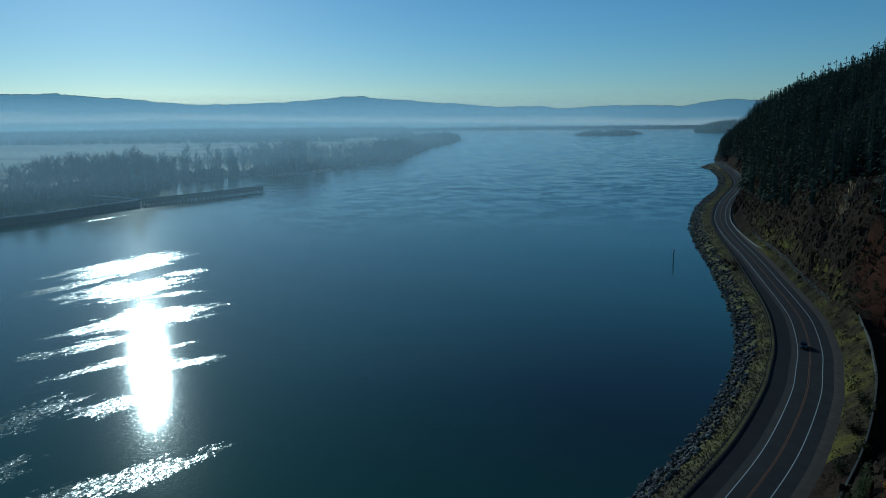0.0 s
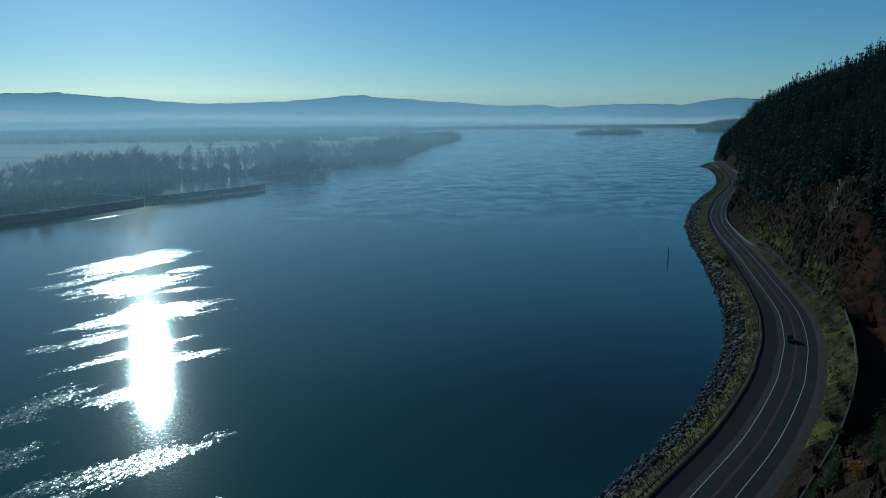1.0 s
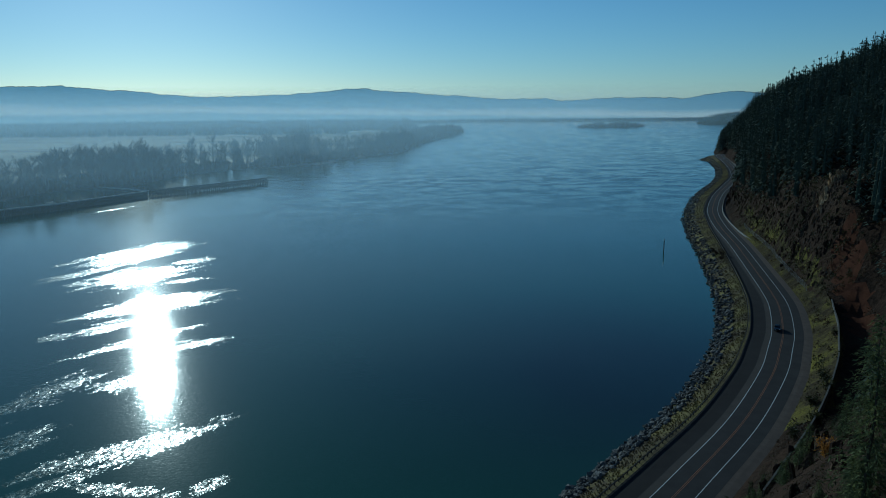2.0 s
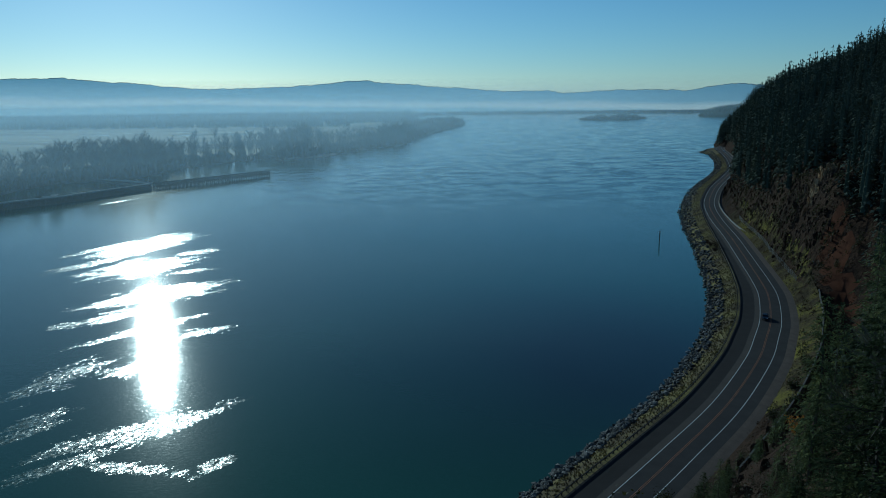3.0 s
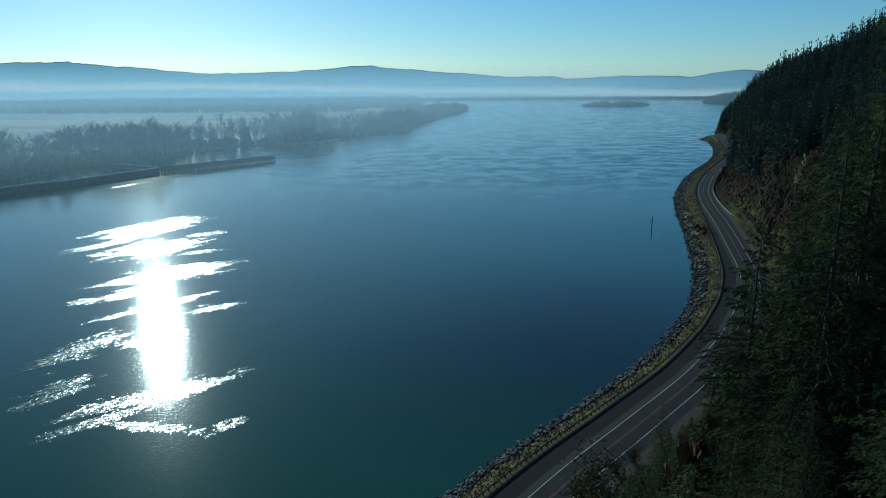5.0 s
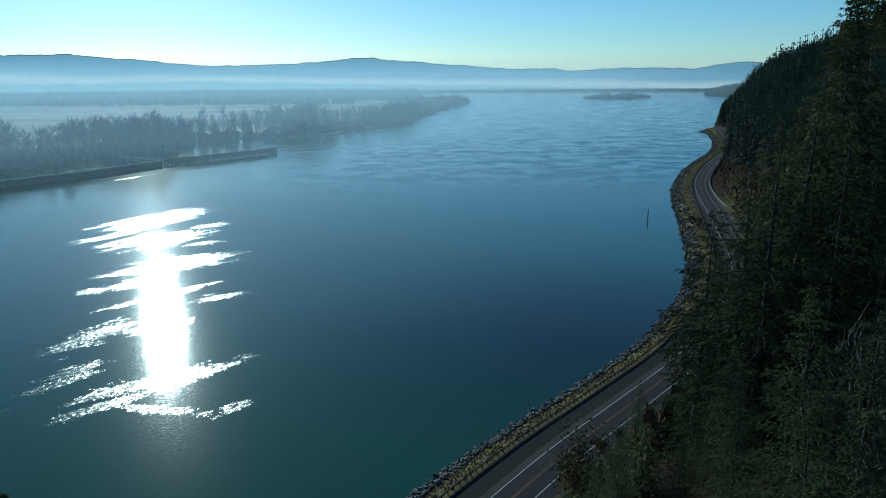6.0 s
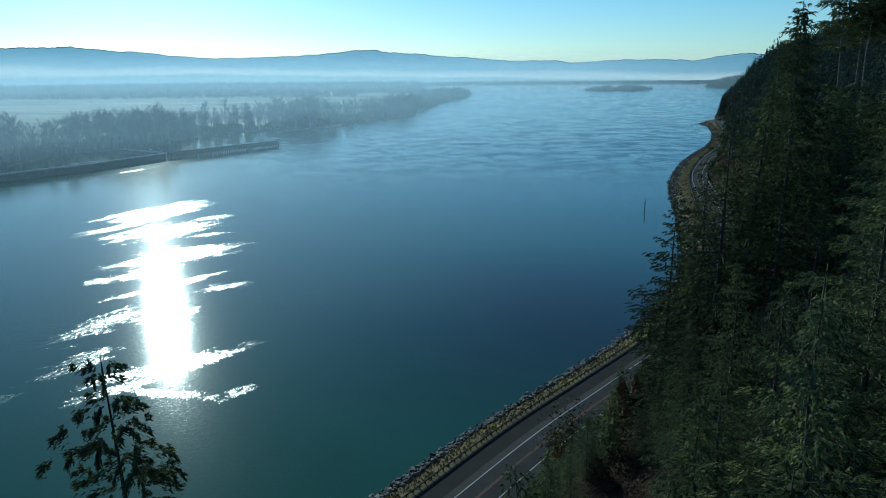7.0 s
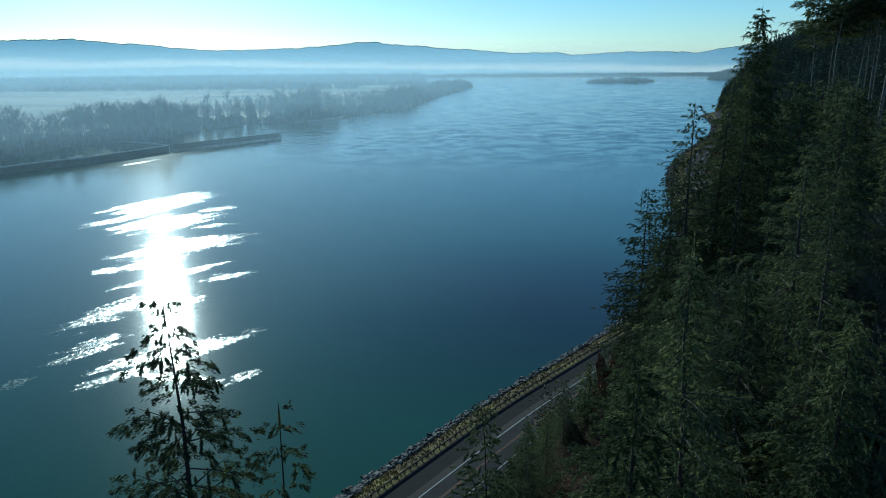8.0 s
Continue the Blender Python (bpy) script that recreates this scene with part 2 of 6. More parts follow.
M = {
    "water": water_material(),
    "asphalt_old": material("worn_asphalt", [(0.3, (0.031, 0.028, 0.028)), (0.7, (0.060, 0.053, 0.051))], 0.25, 6, 0.9, 0.25, 0.01, spec=0.15),
    "asphalt_dark": material("dark_asphalt", [(0.3, (0.020, 0.017, 0.017)), (0.7, (0.037, 0.031, 0.030))], 0.2, 6, 0.9, 0.25, 0.01, spec=0.15),
    "strip": material("grey_brown_chip_seal", [(0.3, (0.050, 0.039, 0.032)), (0.7, (0.082, 0.064, 0.052))], 0.3, 8, 0.9, 0.4, 0.01),
    "gravel": material("gravel_shoulder", [(0.3, (0.085, 0.062, 0.048)), (0.7, (0.155, 0.115, 0.09))], 0.4, 9, 0.95, 0.5, 0.02),
    "white_paint": material("white_road_paint", [(0.3, (0.42, 0.41, 0.39)), (0.6, (0.66, 0.645, 0.62))], 0.8, 12, 0.7, 0.1, 0.003),
    "yellow_paint": material("orange_yellow_road_paint", [(0.3, (0.13, 0.062, 0.036)), (0.6, (0.32, 0.13, 0.05))], 0.6, 10, 0.7, 0.1, 0.003),
    "verge": material("dry_grass_verge", [(0.30, (0.060, 0.047, 0.036)), (0.45, (0.115, 0.092, 0.060)), (0.55, (0.20, 0.165, 0.070)), (0.7, (0.27, 0.235, 0.085))], 0.09, 2.2, 0.95, 0.8, 0.15, spec=0.03),
    "bank": material("patchy_bank_grass", [(0.36, (0.030, 0.022, 0.015)), (0.48, (0.062, 0.048, 0.026)), (0.57, (0.140, 0.118, 0.030)), (0.70, (0.23, 0.20, 0.035))], 0.07, 1.6, 0.95, 0.8, 0.2, spec=0.03),
    "stone": material("basalt_riprap", [(0.3, (0.022, 0.020, 0.019)), (0.54, (0.105, 0.096, 0.088)), (0.70, (0.34, 0.315, 0.29))], 0.5, 5, 0.75, 0.5, 0.05, 0.75, True, spec=0.2),
    "stone_single": material("basalt_boulder", [(0.3, (0.022, 0.020, 0.019)), (0.54, (0.105, 0.096, 0.088)), (0.70, (0.34, 0.315, 0.29))], 0.5, 5, 0.75, 0.5, 0.05, 0.75, spec=0.2),
    "earth": material("bare_red_earth", [(0.3, (0.05, 0.023, 0.014)), (0.7, (0.12, 0.050, 0.028))], 0.15, 1.5, 0.95, 0.6, 0.15, spec=0.03),
    "hill": material("forest_floor_and_rock", [(0.32, (0.017, 0.013, 0.010)), (0.45, (0.034, 0.023, 0.017)), (0.55, (0.058, 0.036, 0.025)), (0.68, (0.046, 0.038, 0.021))], 0.05, 0.8, 0.95, 1.0, 0.6, spec=0.02),
    "rock": material("brown_basalt_cliff", [(0.32, (0.022, 0.015, 0.012)), (0.5, (0.058, 0.037, 0.027)), (0.58, (0.13, 0.086, 0.060)), (0.70, (0.32, 0.225, 0.155))], 0.06, 1.2, 0.9, 1.0, 0.5, 0.30, True, spec=0.03),
    "steel": material("galvanised_steel", [(0.3, (0.35, 0.36, 0.37)), (0.7, (0.5, 0.5, 0.5))], 1.0, 8, 0.45, 0.1, 0.002, metal=0.8),
    "post_wood": material("weathered_timber", [(0.3, (0.045, 0.036, 0.030)), (0.7, (0.11, 0.092, 0.075))], 1.0, 8, 0.9, 0.4, 0.02, 0.2),
    "concrete": material("pale_concrete", [(0.3, (0.13, 0.12, 0.105)), (0.7, (0.24, 0.225, 0.20))], 0.5, 6, 0.85, 0.3, 0.01, 0.1),
    "needle": material("fir_needles", [(0.3, (0.042, 0.054, 0.031)), (0.5, (0.090, 0.108, 0.050)), (0.7, (0.210, 0.215, 0.074))], 0.30, 2.0, 0.9, 0.0, 0.05, 0.40, True, spec=0.08, translucent=0.32, single=0.45),
    "bark": material("fir_bark", [(0.3, (0.05, 0.04, 0.032)), (0.7, (0.13, 0.105, 0.085))], 1.5, 9, 0.95, 0.6, 0.03, 0.2),
    "pale_bark": material("grey_cottonwood_bark", [(0.3, (0.17, 0.15, 0.13)), (0.7, (0.32, 0.29, 0.26))], 0.02, 1.5, 0.95, 0.0, 0.05, 0.25),
    "far_wood": material("far_bare_woodland", [(0.3, (0.10, 0.09, 0.08)), (0.7, (0.24, 0.21, 0.18))], 0.008, 0.2, 0.95, 0.0, 0.05, 0.3, True),
    "far_fir": material("far_fir_needles", [(0.3, (0.062, 0.073, 0.060)), (0.7, (0.135, 0.145, 0.098))], 0.05, 0.8, 0.95, 0.0, 0.05, 0.14, True, spec=0.02, translucent=0.03),
    "field": material("winter_field", [(0.36, (0.10, 0.09, 0.06)), (0.46, (0.26, 0.22, 0.13)), (0.54, (0.50, 0.43, 0.28)), (0.64, (0.20, 0.20, 0.09))], 1.0, 6, 0.95, 0.0, 0.1, stretch=(0.0020, 0.010, 1)),
    "sand": material("pale_river_sand", [(0.3, (0.34, 0.30, 0.24)), (0.7, (0.55, 0.50, 0.42))], 0.05, 1.0, 0.95, 0.2, 0.05),
    "mud": material("bank_mud", [(0.3, (0.10, 0.09, 0.075)), (0.7, (0.22, 0.195, 0.16))], 0.03, 0.6, 0.9, 0.3, 0.1),
    "mountain": material("far_forested_ridge", [(0.3, (0.05, 0.075, 0.08)), (0.7, (0.10, 0.13, 0.13))], 0.002, 0.02, 1.0, 0.0),
}


# ---- mesh helpers ----
def mesh_of(name, verts, faces, mats, index=None, smooth=False):
    me = bpy.data.meshes.new(name)
    me.from_pydata([tuple(v) for v in verts], [], [tuple(f) for f in faces])
    for m in (mats if isinstance(mats, (list, tuple)) else [mats]):
        me.materials.append(m)
    if index is not None:
        me.polygons.foreach_set("material_index", np.asarray(index, dtype=np.int32))
    if smooth:
        me.polygons.foreach_set("use_smooth", np.ones(len(me.polygons), dtype=bool))
    me.update()
    return me


def put(name, me, parent=None, label="", category="", group="", kind="", at=None):
    ob = new(name, me)
    if at is not None:
        ob.matrix_world = at
    if parent is not None:
        ob.parent = parent
    return tagged(ob, label, category, group, kind)


def part(name, bm, mat, parent, label=""):
    me = bpy.data.meshes.new(name)
    bm.to_mesh(me)
    bm.free()
    me.materials.append(mat)
    ob = new(name, me)
    ob.parent = parent
    return tagged(ob, label)


class Soup:
    """Gathers many shapes for one mesh."""

    def __init__(self):
        self.v, self.f, self.m, self.n = [], [], [], 0

    def add(self, verts, faces, mat=0):
        self.v.append(np.asarray(verts, float))
        self.f.extend([tuple(int(i) + self.n for i in q) for q in faces])
        self.m.extend([mat] * len(faces))
        self.n += len(verts)

    def box(self, c, size, rz=0.0, mat=0):
        x, y, z = (np.array(size) / 2)
        p = np.array([(sx * x, sy * y, sz * z) for sz in (-1, 1) for sx, sy in ((-1, -1), (1, -1), (1, 1), (-1, 1))])
        ca, sa = math.cos(rz), math.sin(rz)
        p = np.stack([p[:, 0] * ca - p[:, 1] * sa, p[:, 0] * sa + p[:, 1] * ca, p[:, 2]], 1) + np.array(c)
        self.add(p, [(3, 2, 1, 0), (4, 5, 6, 7), (0, 1, 5, 4), (1, 2, 6, 5), (2, 3, 7, 6), (3, 0, 4, 7)], mat)

    def tube(self, pts, radii, sides=6, mat=0):
        pts = np.asarray(pts, float)
        n = len(pts)
        d = np.gradient(pts, axis=0)
        d /= np.linalg.norm(d, axis=1)[:, None] + 1e-9
        ref = np.where(np.abs(d[:, 2:3]) > 0.9, np.array([[1.0, 0, 0]]), np.array([[0, 0, 1.0]]))
        u = np.cross(d, ref)
        u /= np.linalg.norm(u, axis=1)[:, None] + 1e-9
        w = np.cross(d, u)
        a = np.linspace(0, 2 * math.pi, sides, endpoint=False)
        r = np.asarray(radii, float)[:, None, None]
        v = pts[:, None] + r * (np.cos(a)[None, :, None] * u[:, None] + np.sin(a)[None, :, None] * w[:, None])
        f = [(i * sides + j, i * sides + (j + 1) % sides, (i + 1) * sides + (j + 1) % sides, (i + 1) * sides + j)
             for i in range(n - 1) for j in range(sides)]
        f.append(tuple(range(sides))[::-1])
        f.append(tuple((n - 1) * sides + j for j in range(sides)))
        self.add(v.reshape(-1, 3), f, mat)

    def mesh(self, name, mats, smooth=False):
        return mesh_of(name, np.concatenate(self.v), self.f, mats, self.m, smooth)


def catmull(pts, step):
    p = np.array(pts, float)
    p = np.vstack([2 * p[0] - p[1], p, 2 * p[-1] - p[-2]])
    out = []
    for i in range(1, len(p) - 2):
        for t in np.linspace(0, 1, 24, endpoint=False):
            out.append(0.5 * (2 * p[i] + (p[i + 1] - p[i - 1]) * t + (2 * p[i - 1] - 5 * p[i] + 4 * p[i + 1] - p[i + 2]) * t * t
                              + (3 * p[i] - p[i - 1] - 3 * p[i + 1] + p[i + 2]) * t ** 3))
    out = np.array(out)
    s = np.concatenate([[0], np.cumsum(np.linalg.norm(np.diff(out, axis=0), axis=1))])
    q = np.arange(0, s[-1], step)
    return np.stack([np.interp(q, s, out[:, k]) for k in range(out.shape[1])], 1), q


# ---- the road's line, from behind the viewpoint to the far bend ----
ROAD = [(-290, -235), (-200, -160), (-140, -104), (-88, -52), (-43, 0), (-12, 38), (10, 66), (32, 93), (54, 117), (76.5, 142), (98, 170.5), (110, 189.5), (121, 208.5),
        (134, 236), (142, 258), (152, 289), (171, 349), (187, 404), (205, 457), (225, 503), (256, 565), (294, 632), (335, 708), (378, 811),
        (413, 907), (438, 978), (456, 1014), (490, 1046), (545, 1080), (630, 1125), (740, 1190), (880, 1290)]
CP, CS = catmull(ROAD, 2.0)
CT = np.gradient(CP, axis=0)
CT /= np.linalg.norm(CT, axis=1)[:, None]
CN = np.stack([CT[:, 1], -CT[:, 0]], 1)        # to the right
ROAD_Z = 5.5


def s_of_y(y):
    return float(np.interp(y, CP[:, 1], CS))


def along(s, off):
    s = np.asarray(s, float)
    p = np.stack([np.interp(s, CS, CP[:, k]) for k in (0, 1)], -1)
    n = np.stack([np.interp(s, CS, CN[:, k]) for k in (0, 1)], -1)
    return p + n * np.asarray(off, float)[..., None]


def rail_off(s):
    y = np.interp(s, CS, CP[:, 1])
    return np.interp(y, [235, 290, 350, 430, 560], [10.5, 9.0, 8.3, 5.8, 5.2])


def shore_width(s):
    y = np.interp(s, CS, CP[:, 1])
    return np.interp(y, [75, 212, 347, 445, 563, 648, 751, 843, 951, 985, 1010, 1040], [11.3, 10.8, 11.5, 13.5, 17, 18.5, 13.5, 10.5, 11, 24, 16, 12])


def strip(offs, zs, step=2.0, s0=None, s1=None):
    """A ribbon along the road; offs: functions of s or numbers."""
    s = np.arange(CS[0] if s0 is None else s0, CS[-1] if s1 is None else s1, step)
    rows = []
    for o, z in zip(offs, zs):
        o = o(s) if callable(o) else np.full(len(s), float(o))
        z = z(s) if callable(z) else np.full(len(s), float(z))
        rows.append(np.concatenate([along(s, o), z[:, None]], 1))
    v = np.stack(rows, 1).reshape(-1, 3)
    k = len(offs)
    f = [(i * k + j, i * k + j + 1, (i + 1) * k + j + 1, (i + 1) * k + j) for i in range(len(s) - 1) for j in range(k - 1)]
    return v, f


PROFILES = [                                # (y of the road, offsets to the right and heights of the hillside)
    (60, [6, 9, 14, 40, 60, 140, 260], [5.2, 5.4, 9, 44, 54, 96, 125]),
    (125, [6, 9, 14, 40, 60, 140, 260], [5.2, 5.4, 9, 40, 54, 96, 125]),
    (150, [6, 8.5, 15.2, 16.6, 24, 45, 140, 260], [5.2, 5.5, 11.4, 9.0, 9.4, 38, 100, 130]),
    (225, [6, 8.5, 15.2, 16.6, 24, 45, 140, 260], [5.2, 5.5, 11.0, 9.4, 9.8, 42, 110, 140]),
    (265, [6, 9, 13, 16, 26, 140, 260], [5.2, 5.6, 8, 16, 47, 122, 150]),
    (400, [6, 9, 13, 16, 26, 140, 260], [5.2, 5.6, 8, 15, 44, 118, 150]),
    (480, [6, 8, 12, 22, 40, 140, 260], [5.2, 6, 12, 38, 66, 116, 145]),
    (900, [6, 8, 12, 22, 40, 140, 260], [5.2, 6, 14, 42, 68, 104, 120]),
    (1060, [6, 8, 12, 22, 40, 140, 260], [5.2, 6, 14, 36, 60, 100, 118]),
    (1300, [6, 8, 12, 22, 40, 140, 260], [5.2, 6, 11, 24, 36, 80, 100]),
]


def road_frame(x, y):
    """For points: index of the nearest spot of the road's line, and the signed distance to its right."""
    x, y = np.ravel(x), np.ravel(y)
    idx = np.empty(len(x), int)
    q = CP[::3]
    for a in range(0, len(x), 4000):
        d2 = (x[a:a + 4000, None] - q[None, :, 0]) ** 2 + (y[a:a + 4000, None] - q[None, :, 1]) ** 2
        idx[a:a + 4000] = np.argmin(d2, 1) * 3
    rel = np.stack([x, y], 1) - CP[idx]
    side = np.sign(np.sum(rel * CN[idx], 1))
    return idx, side * np.linalg.norm(rel, axis=1)


def value_noise(x, y, scale, seed):
    r = np.random.RandomState(seed).rand(64, 64)
    u, v = x / scale + 1000.0, y / scale + 1000.0
    i, j = np.floor(u).astype(int), np.floor(v).astype(int)
    fu, fv = u - i, v - j
    fu, fv = fu * fu * (3 - 2 * fu), fv * fv * (3 - 2 * fv)
    g = lambda a, b: r[a % 64, b % 64]
    return (g(i, j) * (1 - fu) + g(i + 1, j) * fu) * (1 - fv) + (g(i, j + 1) * (1 - fu) + g(i + 1, j + 1) * fu) * fv - 0.5


def hill_z(x, y):
    x, y = np.ravel(np.asarray(x, float)), np.ravel(np.asarray(y, float))
    idx, d = road_frame(x, y)
    yy = CP[idx, 1]
    ys = np.array([p[0] for p in PROFILES], float)
    hs = np.stack([np.interp(d, p[1], p[2]) for p in PROFILES], 1)
    k = np.clip(np.searchsorted(ys, yy) - 1, 0, len(ys) - 2)
    w = np.clip((yy - ys[k]) / (ys[k + 1] - ys[k]), 0, 1)
    h = hs[np.arange(len(x)), k] * (1 - w) + hs[np.arange(len(x)), k + 1] * w
    grow = np.clip((d - 9) / 18, 0, 1)
    h = h + grow * (9 * value_noise(x, y, 46, 3) + 5 * value_noise(x, y, 17, 4) + 2.6 * value_noise(x, y, 6.5, 5))
    return h, d, idx


# ---- ground, water and distance ----
def sheet(name, corners, z, mat):
    bm = bmesh.new()
    bm.faces.new([bm.verts.new((x, y, z)) for x, y in corners])
    me = bpy.data.meshes.new(name)
    bm.to_mesh(me)
    bm.free()
    me.materials.append(mat)
    return new(name, me)


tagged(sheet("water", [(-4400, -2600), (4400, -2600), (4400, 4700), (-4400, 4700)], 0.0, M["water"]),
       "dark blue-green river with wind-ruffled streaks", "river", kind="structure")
tagged(sheet("ground", [(-4500, -2700), (4500, -2700), (4500, 4800), (-4500, 4800)], -4.0, M["mud"]),
       "muddy brown river bed below the water", "ground", kind="structure")

BANK = [(-420, 200), (-395, 420), (-345, 600), (-333, 693), (-271, 746), (-256, 843), (-240, 885), (-197, 950), (-149, 966), (-101, 1032), (-55, 1138), (-2, 1223), (25, 1405),
        (75, 1675), (150, 2010), (190, 2180), (165, 2330), (70, 2600), (30, 3000), (60, 3260), (300, 3400), (780, 3370), (1160, 3300), (1700, 3250), (2400, 3300)]
bank, bank_s = catmull(BANK, 12.0)


def left_land():
    """Low flood plain behind the bank: a rim that slopes into the water and a wide flat field."""
    far = [(2600, 4650), (-4300, 4650), (-4300, 150)]
    t = np.gradient(bank, axis=0)
    t /= np.linalg.norm(t, axis=1)[:, None]
    inward = np.stack([-t[:, 1], t[:, 0]], 1)
    s = Soup()
    rows = []
    for off, z in ((-4, -1.0), (1, 0.25), (7, 1.5), (26, 2.2)):
        w = off + 2.5 * value_noise(bank[:, 0], bank[:, 1], 30, 11)
        rows.append(np.concatenate([bank + inward * w[:, None], np.full((len(bank), 1), z)], 1))
    v = np.stack(rows, 1).reshape(-1, 3)
    k = 4
    f = [(i * k + j, i * k + j + 1, (i + 1) * k + j + 1, (i + 1) * k + j)[::-1] for i in range(len(bank) - 1) for j in range(k - 1)]
    s.add(v, f, 0)
    bm = bmesh.new()
    loop = [bm.verts.new((*p[:2], 2.2)) for p in rows[-1]] + [bm.verts.new((x, y, 2.2)) for x, y in far]
    bm.faces.new(loop)
    bmesh.ops.triangulate(bm, faces=bm.faces[:])
    bm.verts.index_update()
    s.add([tuple(q.co) for q in bm.verts], [[q.index for q in fc.verts] for fc in bm.faces], 1)
    bm.free()
    me = s.mesh("left_land", [M["mud"], M["field"]])
    put("ground_floodplain", me, label="flat pale winter fields behind a muddy river bank", category="land", kind="structure")


left_land()


def skyline(deg, profile, rough, seed):
    top = np.interp(deg, [p[0] for p in profile], [p[1] for p in profile])
    return (top + rough * value_noise(deg * 10, deg * 0, 6, seed) + rough * 1.1 * value_noise(deg * 10, deg * 0, 1.9, seed + 1)
            + 0.7 * rough * value_noise(deg * 10, deg * 0, 0.7, seed + 2))


def ridge(name, radius, az0, az1, profile, mat, base=-2.0, seed=1, label="", rough=4.5):
    """A mountain range on an arc: a front slope up to a skyline and a slope behind it."""
    az = np.radians(np.linspace(az0, az1, 760))
    top = skyline(np.degrees(az), profile, rough, seed)
    rows = []
    for k, (dr, hh) in enumerate(((-260, 0.0), (-200, 0.22), (-120, 0.55), (-50, 0.86), (0, 1.0), (90, 0.7))):
        r = radius + dr + 60 * value_noise(np.degrees(az) * 10, az * 0 + k, 9, seed + 5)
        rows.append(np.stack([r * np.sin(az), r * np.cos(az), base + (top - base) * hh + (0 if k in (0, 4) else 6) * value_noise(np.degrees(az) * 10, az * 0 + k * 9, 4, seed + 7)], 1))
    v = np.stack(rows, 1).reshape(-1, 3)
    n = len(rows)
    f = [(i * n + j, (i + 1) * n + j, (i + 1) * n + j + 1, i * n + j + 1) for i in range(len(az) - 1) for j in range(n - 1)]
    put(name, mesh_of(name, v, f, mat, smooth=True), label=label, category="mountains", kind="structure")


RIDGE = [(-38, 190), (-31, 186), (-26.8, 195), (-25.2, 198), (-23.5, 202), (-23.3, 196), (-22.5, 193), (-20.4, 178), (-18.6, 171), (-17.1, 155), (-14.4, 138),
         (-10.8, 143), (-8.4, 152), (-5.8, 165), (-4.1, 181), (-2.4, 183), (-1.2, 169), (1.0, 158), (3.1, 142), (5.3, 134), (8.3, 111), (11.3, 116), (12.3, 98),
         (14.3, 106), (16.3, 115), (19.2, 116), (21.6, 107), (22.7, 129), (24.6, 146), (25.9, 138), (28.7, 125), (38, 120)]
ridge("backdrop", 4650, -38, 38, RIDGE, M["mountain"], label="long blue forested mountain ridge in morning haze")
LOWRIDGE = [(-38, 135), (-31, 124), (-26.9, 120), (-24.9, 122), (-22.9, 113), (-21.5, 95), (-20.1, 59), (-16, 40), (0, 24), (12, 20), (38, 18)]
ridge("backdrop_foothill", 4330, -38, 38, LOWRIDGE, M["mountain"], seed=31, label="low blue foothill in front of the ridge", rough=3.0)


def veil(name, radius, az0, az1, z0, tops, mat, label, n=60):
    """A sheet of haze on an arc round the viewpoint; tops: its upper rim, one height for each of n directions."""
    az = np.radians(np.linspace(az0, az1, n))
    v = np.concatenate([np.stack([radius * np.sin(az), radius * np.cos(az), z0 + (tops - z0) * q], 1) for q in np.linspace(0, 1, 6)])
    f = [(r * n + i, r * n + i + 1, (r + 1) * n + i + 1, (r + 1) * n + i) for r in range(5) for i in range(n - 1)]
    put(name, mesh_of(name, v, f, mat), label=label, category="mist", kind="stuff")


# rim kept just under the ridge line, so painted haze covers only the mountains
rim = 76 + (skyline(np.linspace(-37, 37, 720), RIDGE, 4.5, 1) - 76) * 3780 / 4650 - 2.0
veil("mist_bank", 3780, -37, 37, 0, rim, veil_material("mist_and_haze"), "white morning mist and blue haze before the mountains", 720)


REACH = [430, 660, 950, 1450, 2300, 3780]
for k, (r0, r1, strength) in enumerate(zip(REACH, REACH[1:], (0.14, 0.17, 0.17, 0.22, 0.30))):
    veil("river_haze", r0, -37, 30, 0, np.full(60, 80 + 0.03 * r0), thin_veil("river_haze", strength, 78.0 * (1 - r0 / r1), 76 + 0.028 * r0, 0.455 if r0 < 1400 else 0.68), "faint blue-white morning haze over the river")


# ---- road, shoulders and embankment ----
v, f = strip([lambda s: -rail_off(s) + 0.7, -6.0, -3.0, 0, 3.0, 6.0], [5.46, 5.48, 5.5, 5.54, 5.5, 5.46])
road = put("road", mesh_of("road", v, f, M["asphalt_old"]), label="two-lane dark grey asphalt highway along the river", category="road", kind="structure")
v, f = strip([lambda s: -rail_off(s) + 0.75, lambda s: np.minimum(-4.9, -rail_off(s) + 5.5)], [5.476, 5.486])
put("road_shoulder", mesh_of("road_shoulder", v, f, M["asphalt_dark"]), label="dark freshly paved wide shoulder", category="shoulder", kind="structure")
v, f = strip([lambda s: np.minimum(-4.9, -rail_off(s) + 5.5) + 0.02, -3.42], [5.487, 5.502], s1=s_of_y(440))
put("road_strip", mesh_of("road_strip", v, f, M["strip"]), label="paler grey-brown strip between shoulder and lane", category="shoulder", kind="structure")
for name, a, w, mat, label in (("edge_line", -3.30, 0.19, "white_paint", "white edge line"), ("edge_line", 3.30, 0.19, "white_paint", "white edge line"),
                               ("centre_line", -0.16, 0.13, "yellow_paint", "orange-yellow centre line"), ("centre_line", 0.16, 0.13, "yellow_paint", "orange-yellow centre line")):
    z = float(np.interp(abs(a), [0, 3], [5.54, 5.5])) + 0.006
    v, f = strip([a - w / 2, a + w / 2], [z, z])
    put(name, mesh_of(name, v, f, M[mat]), road, label)
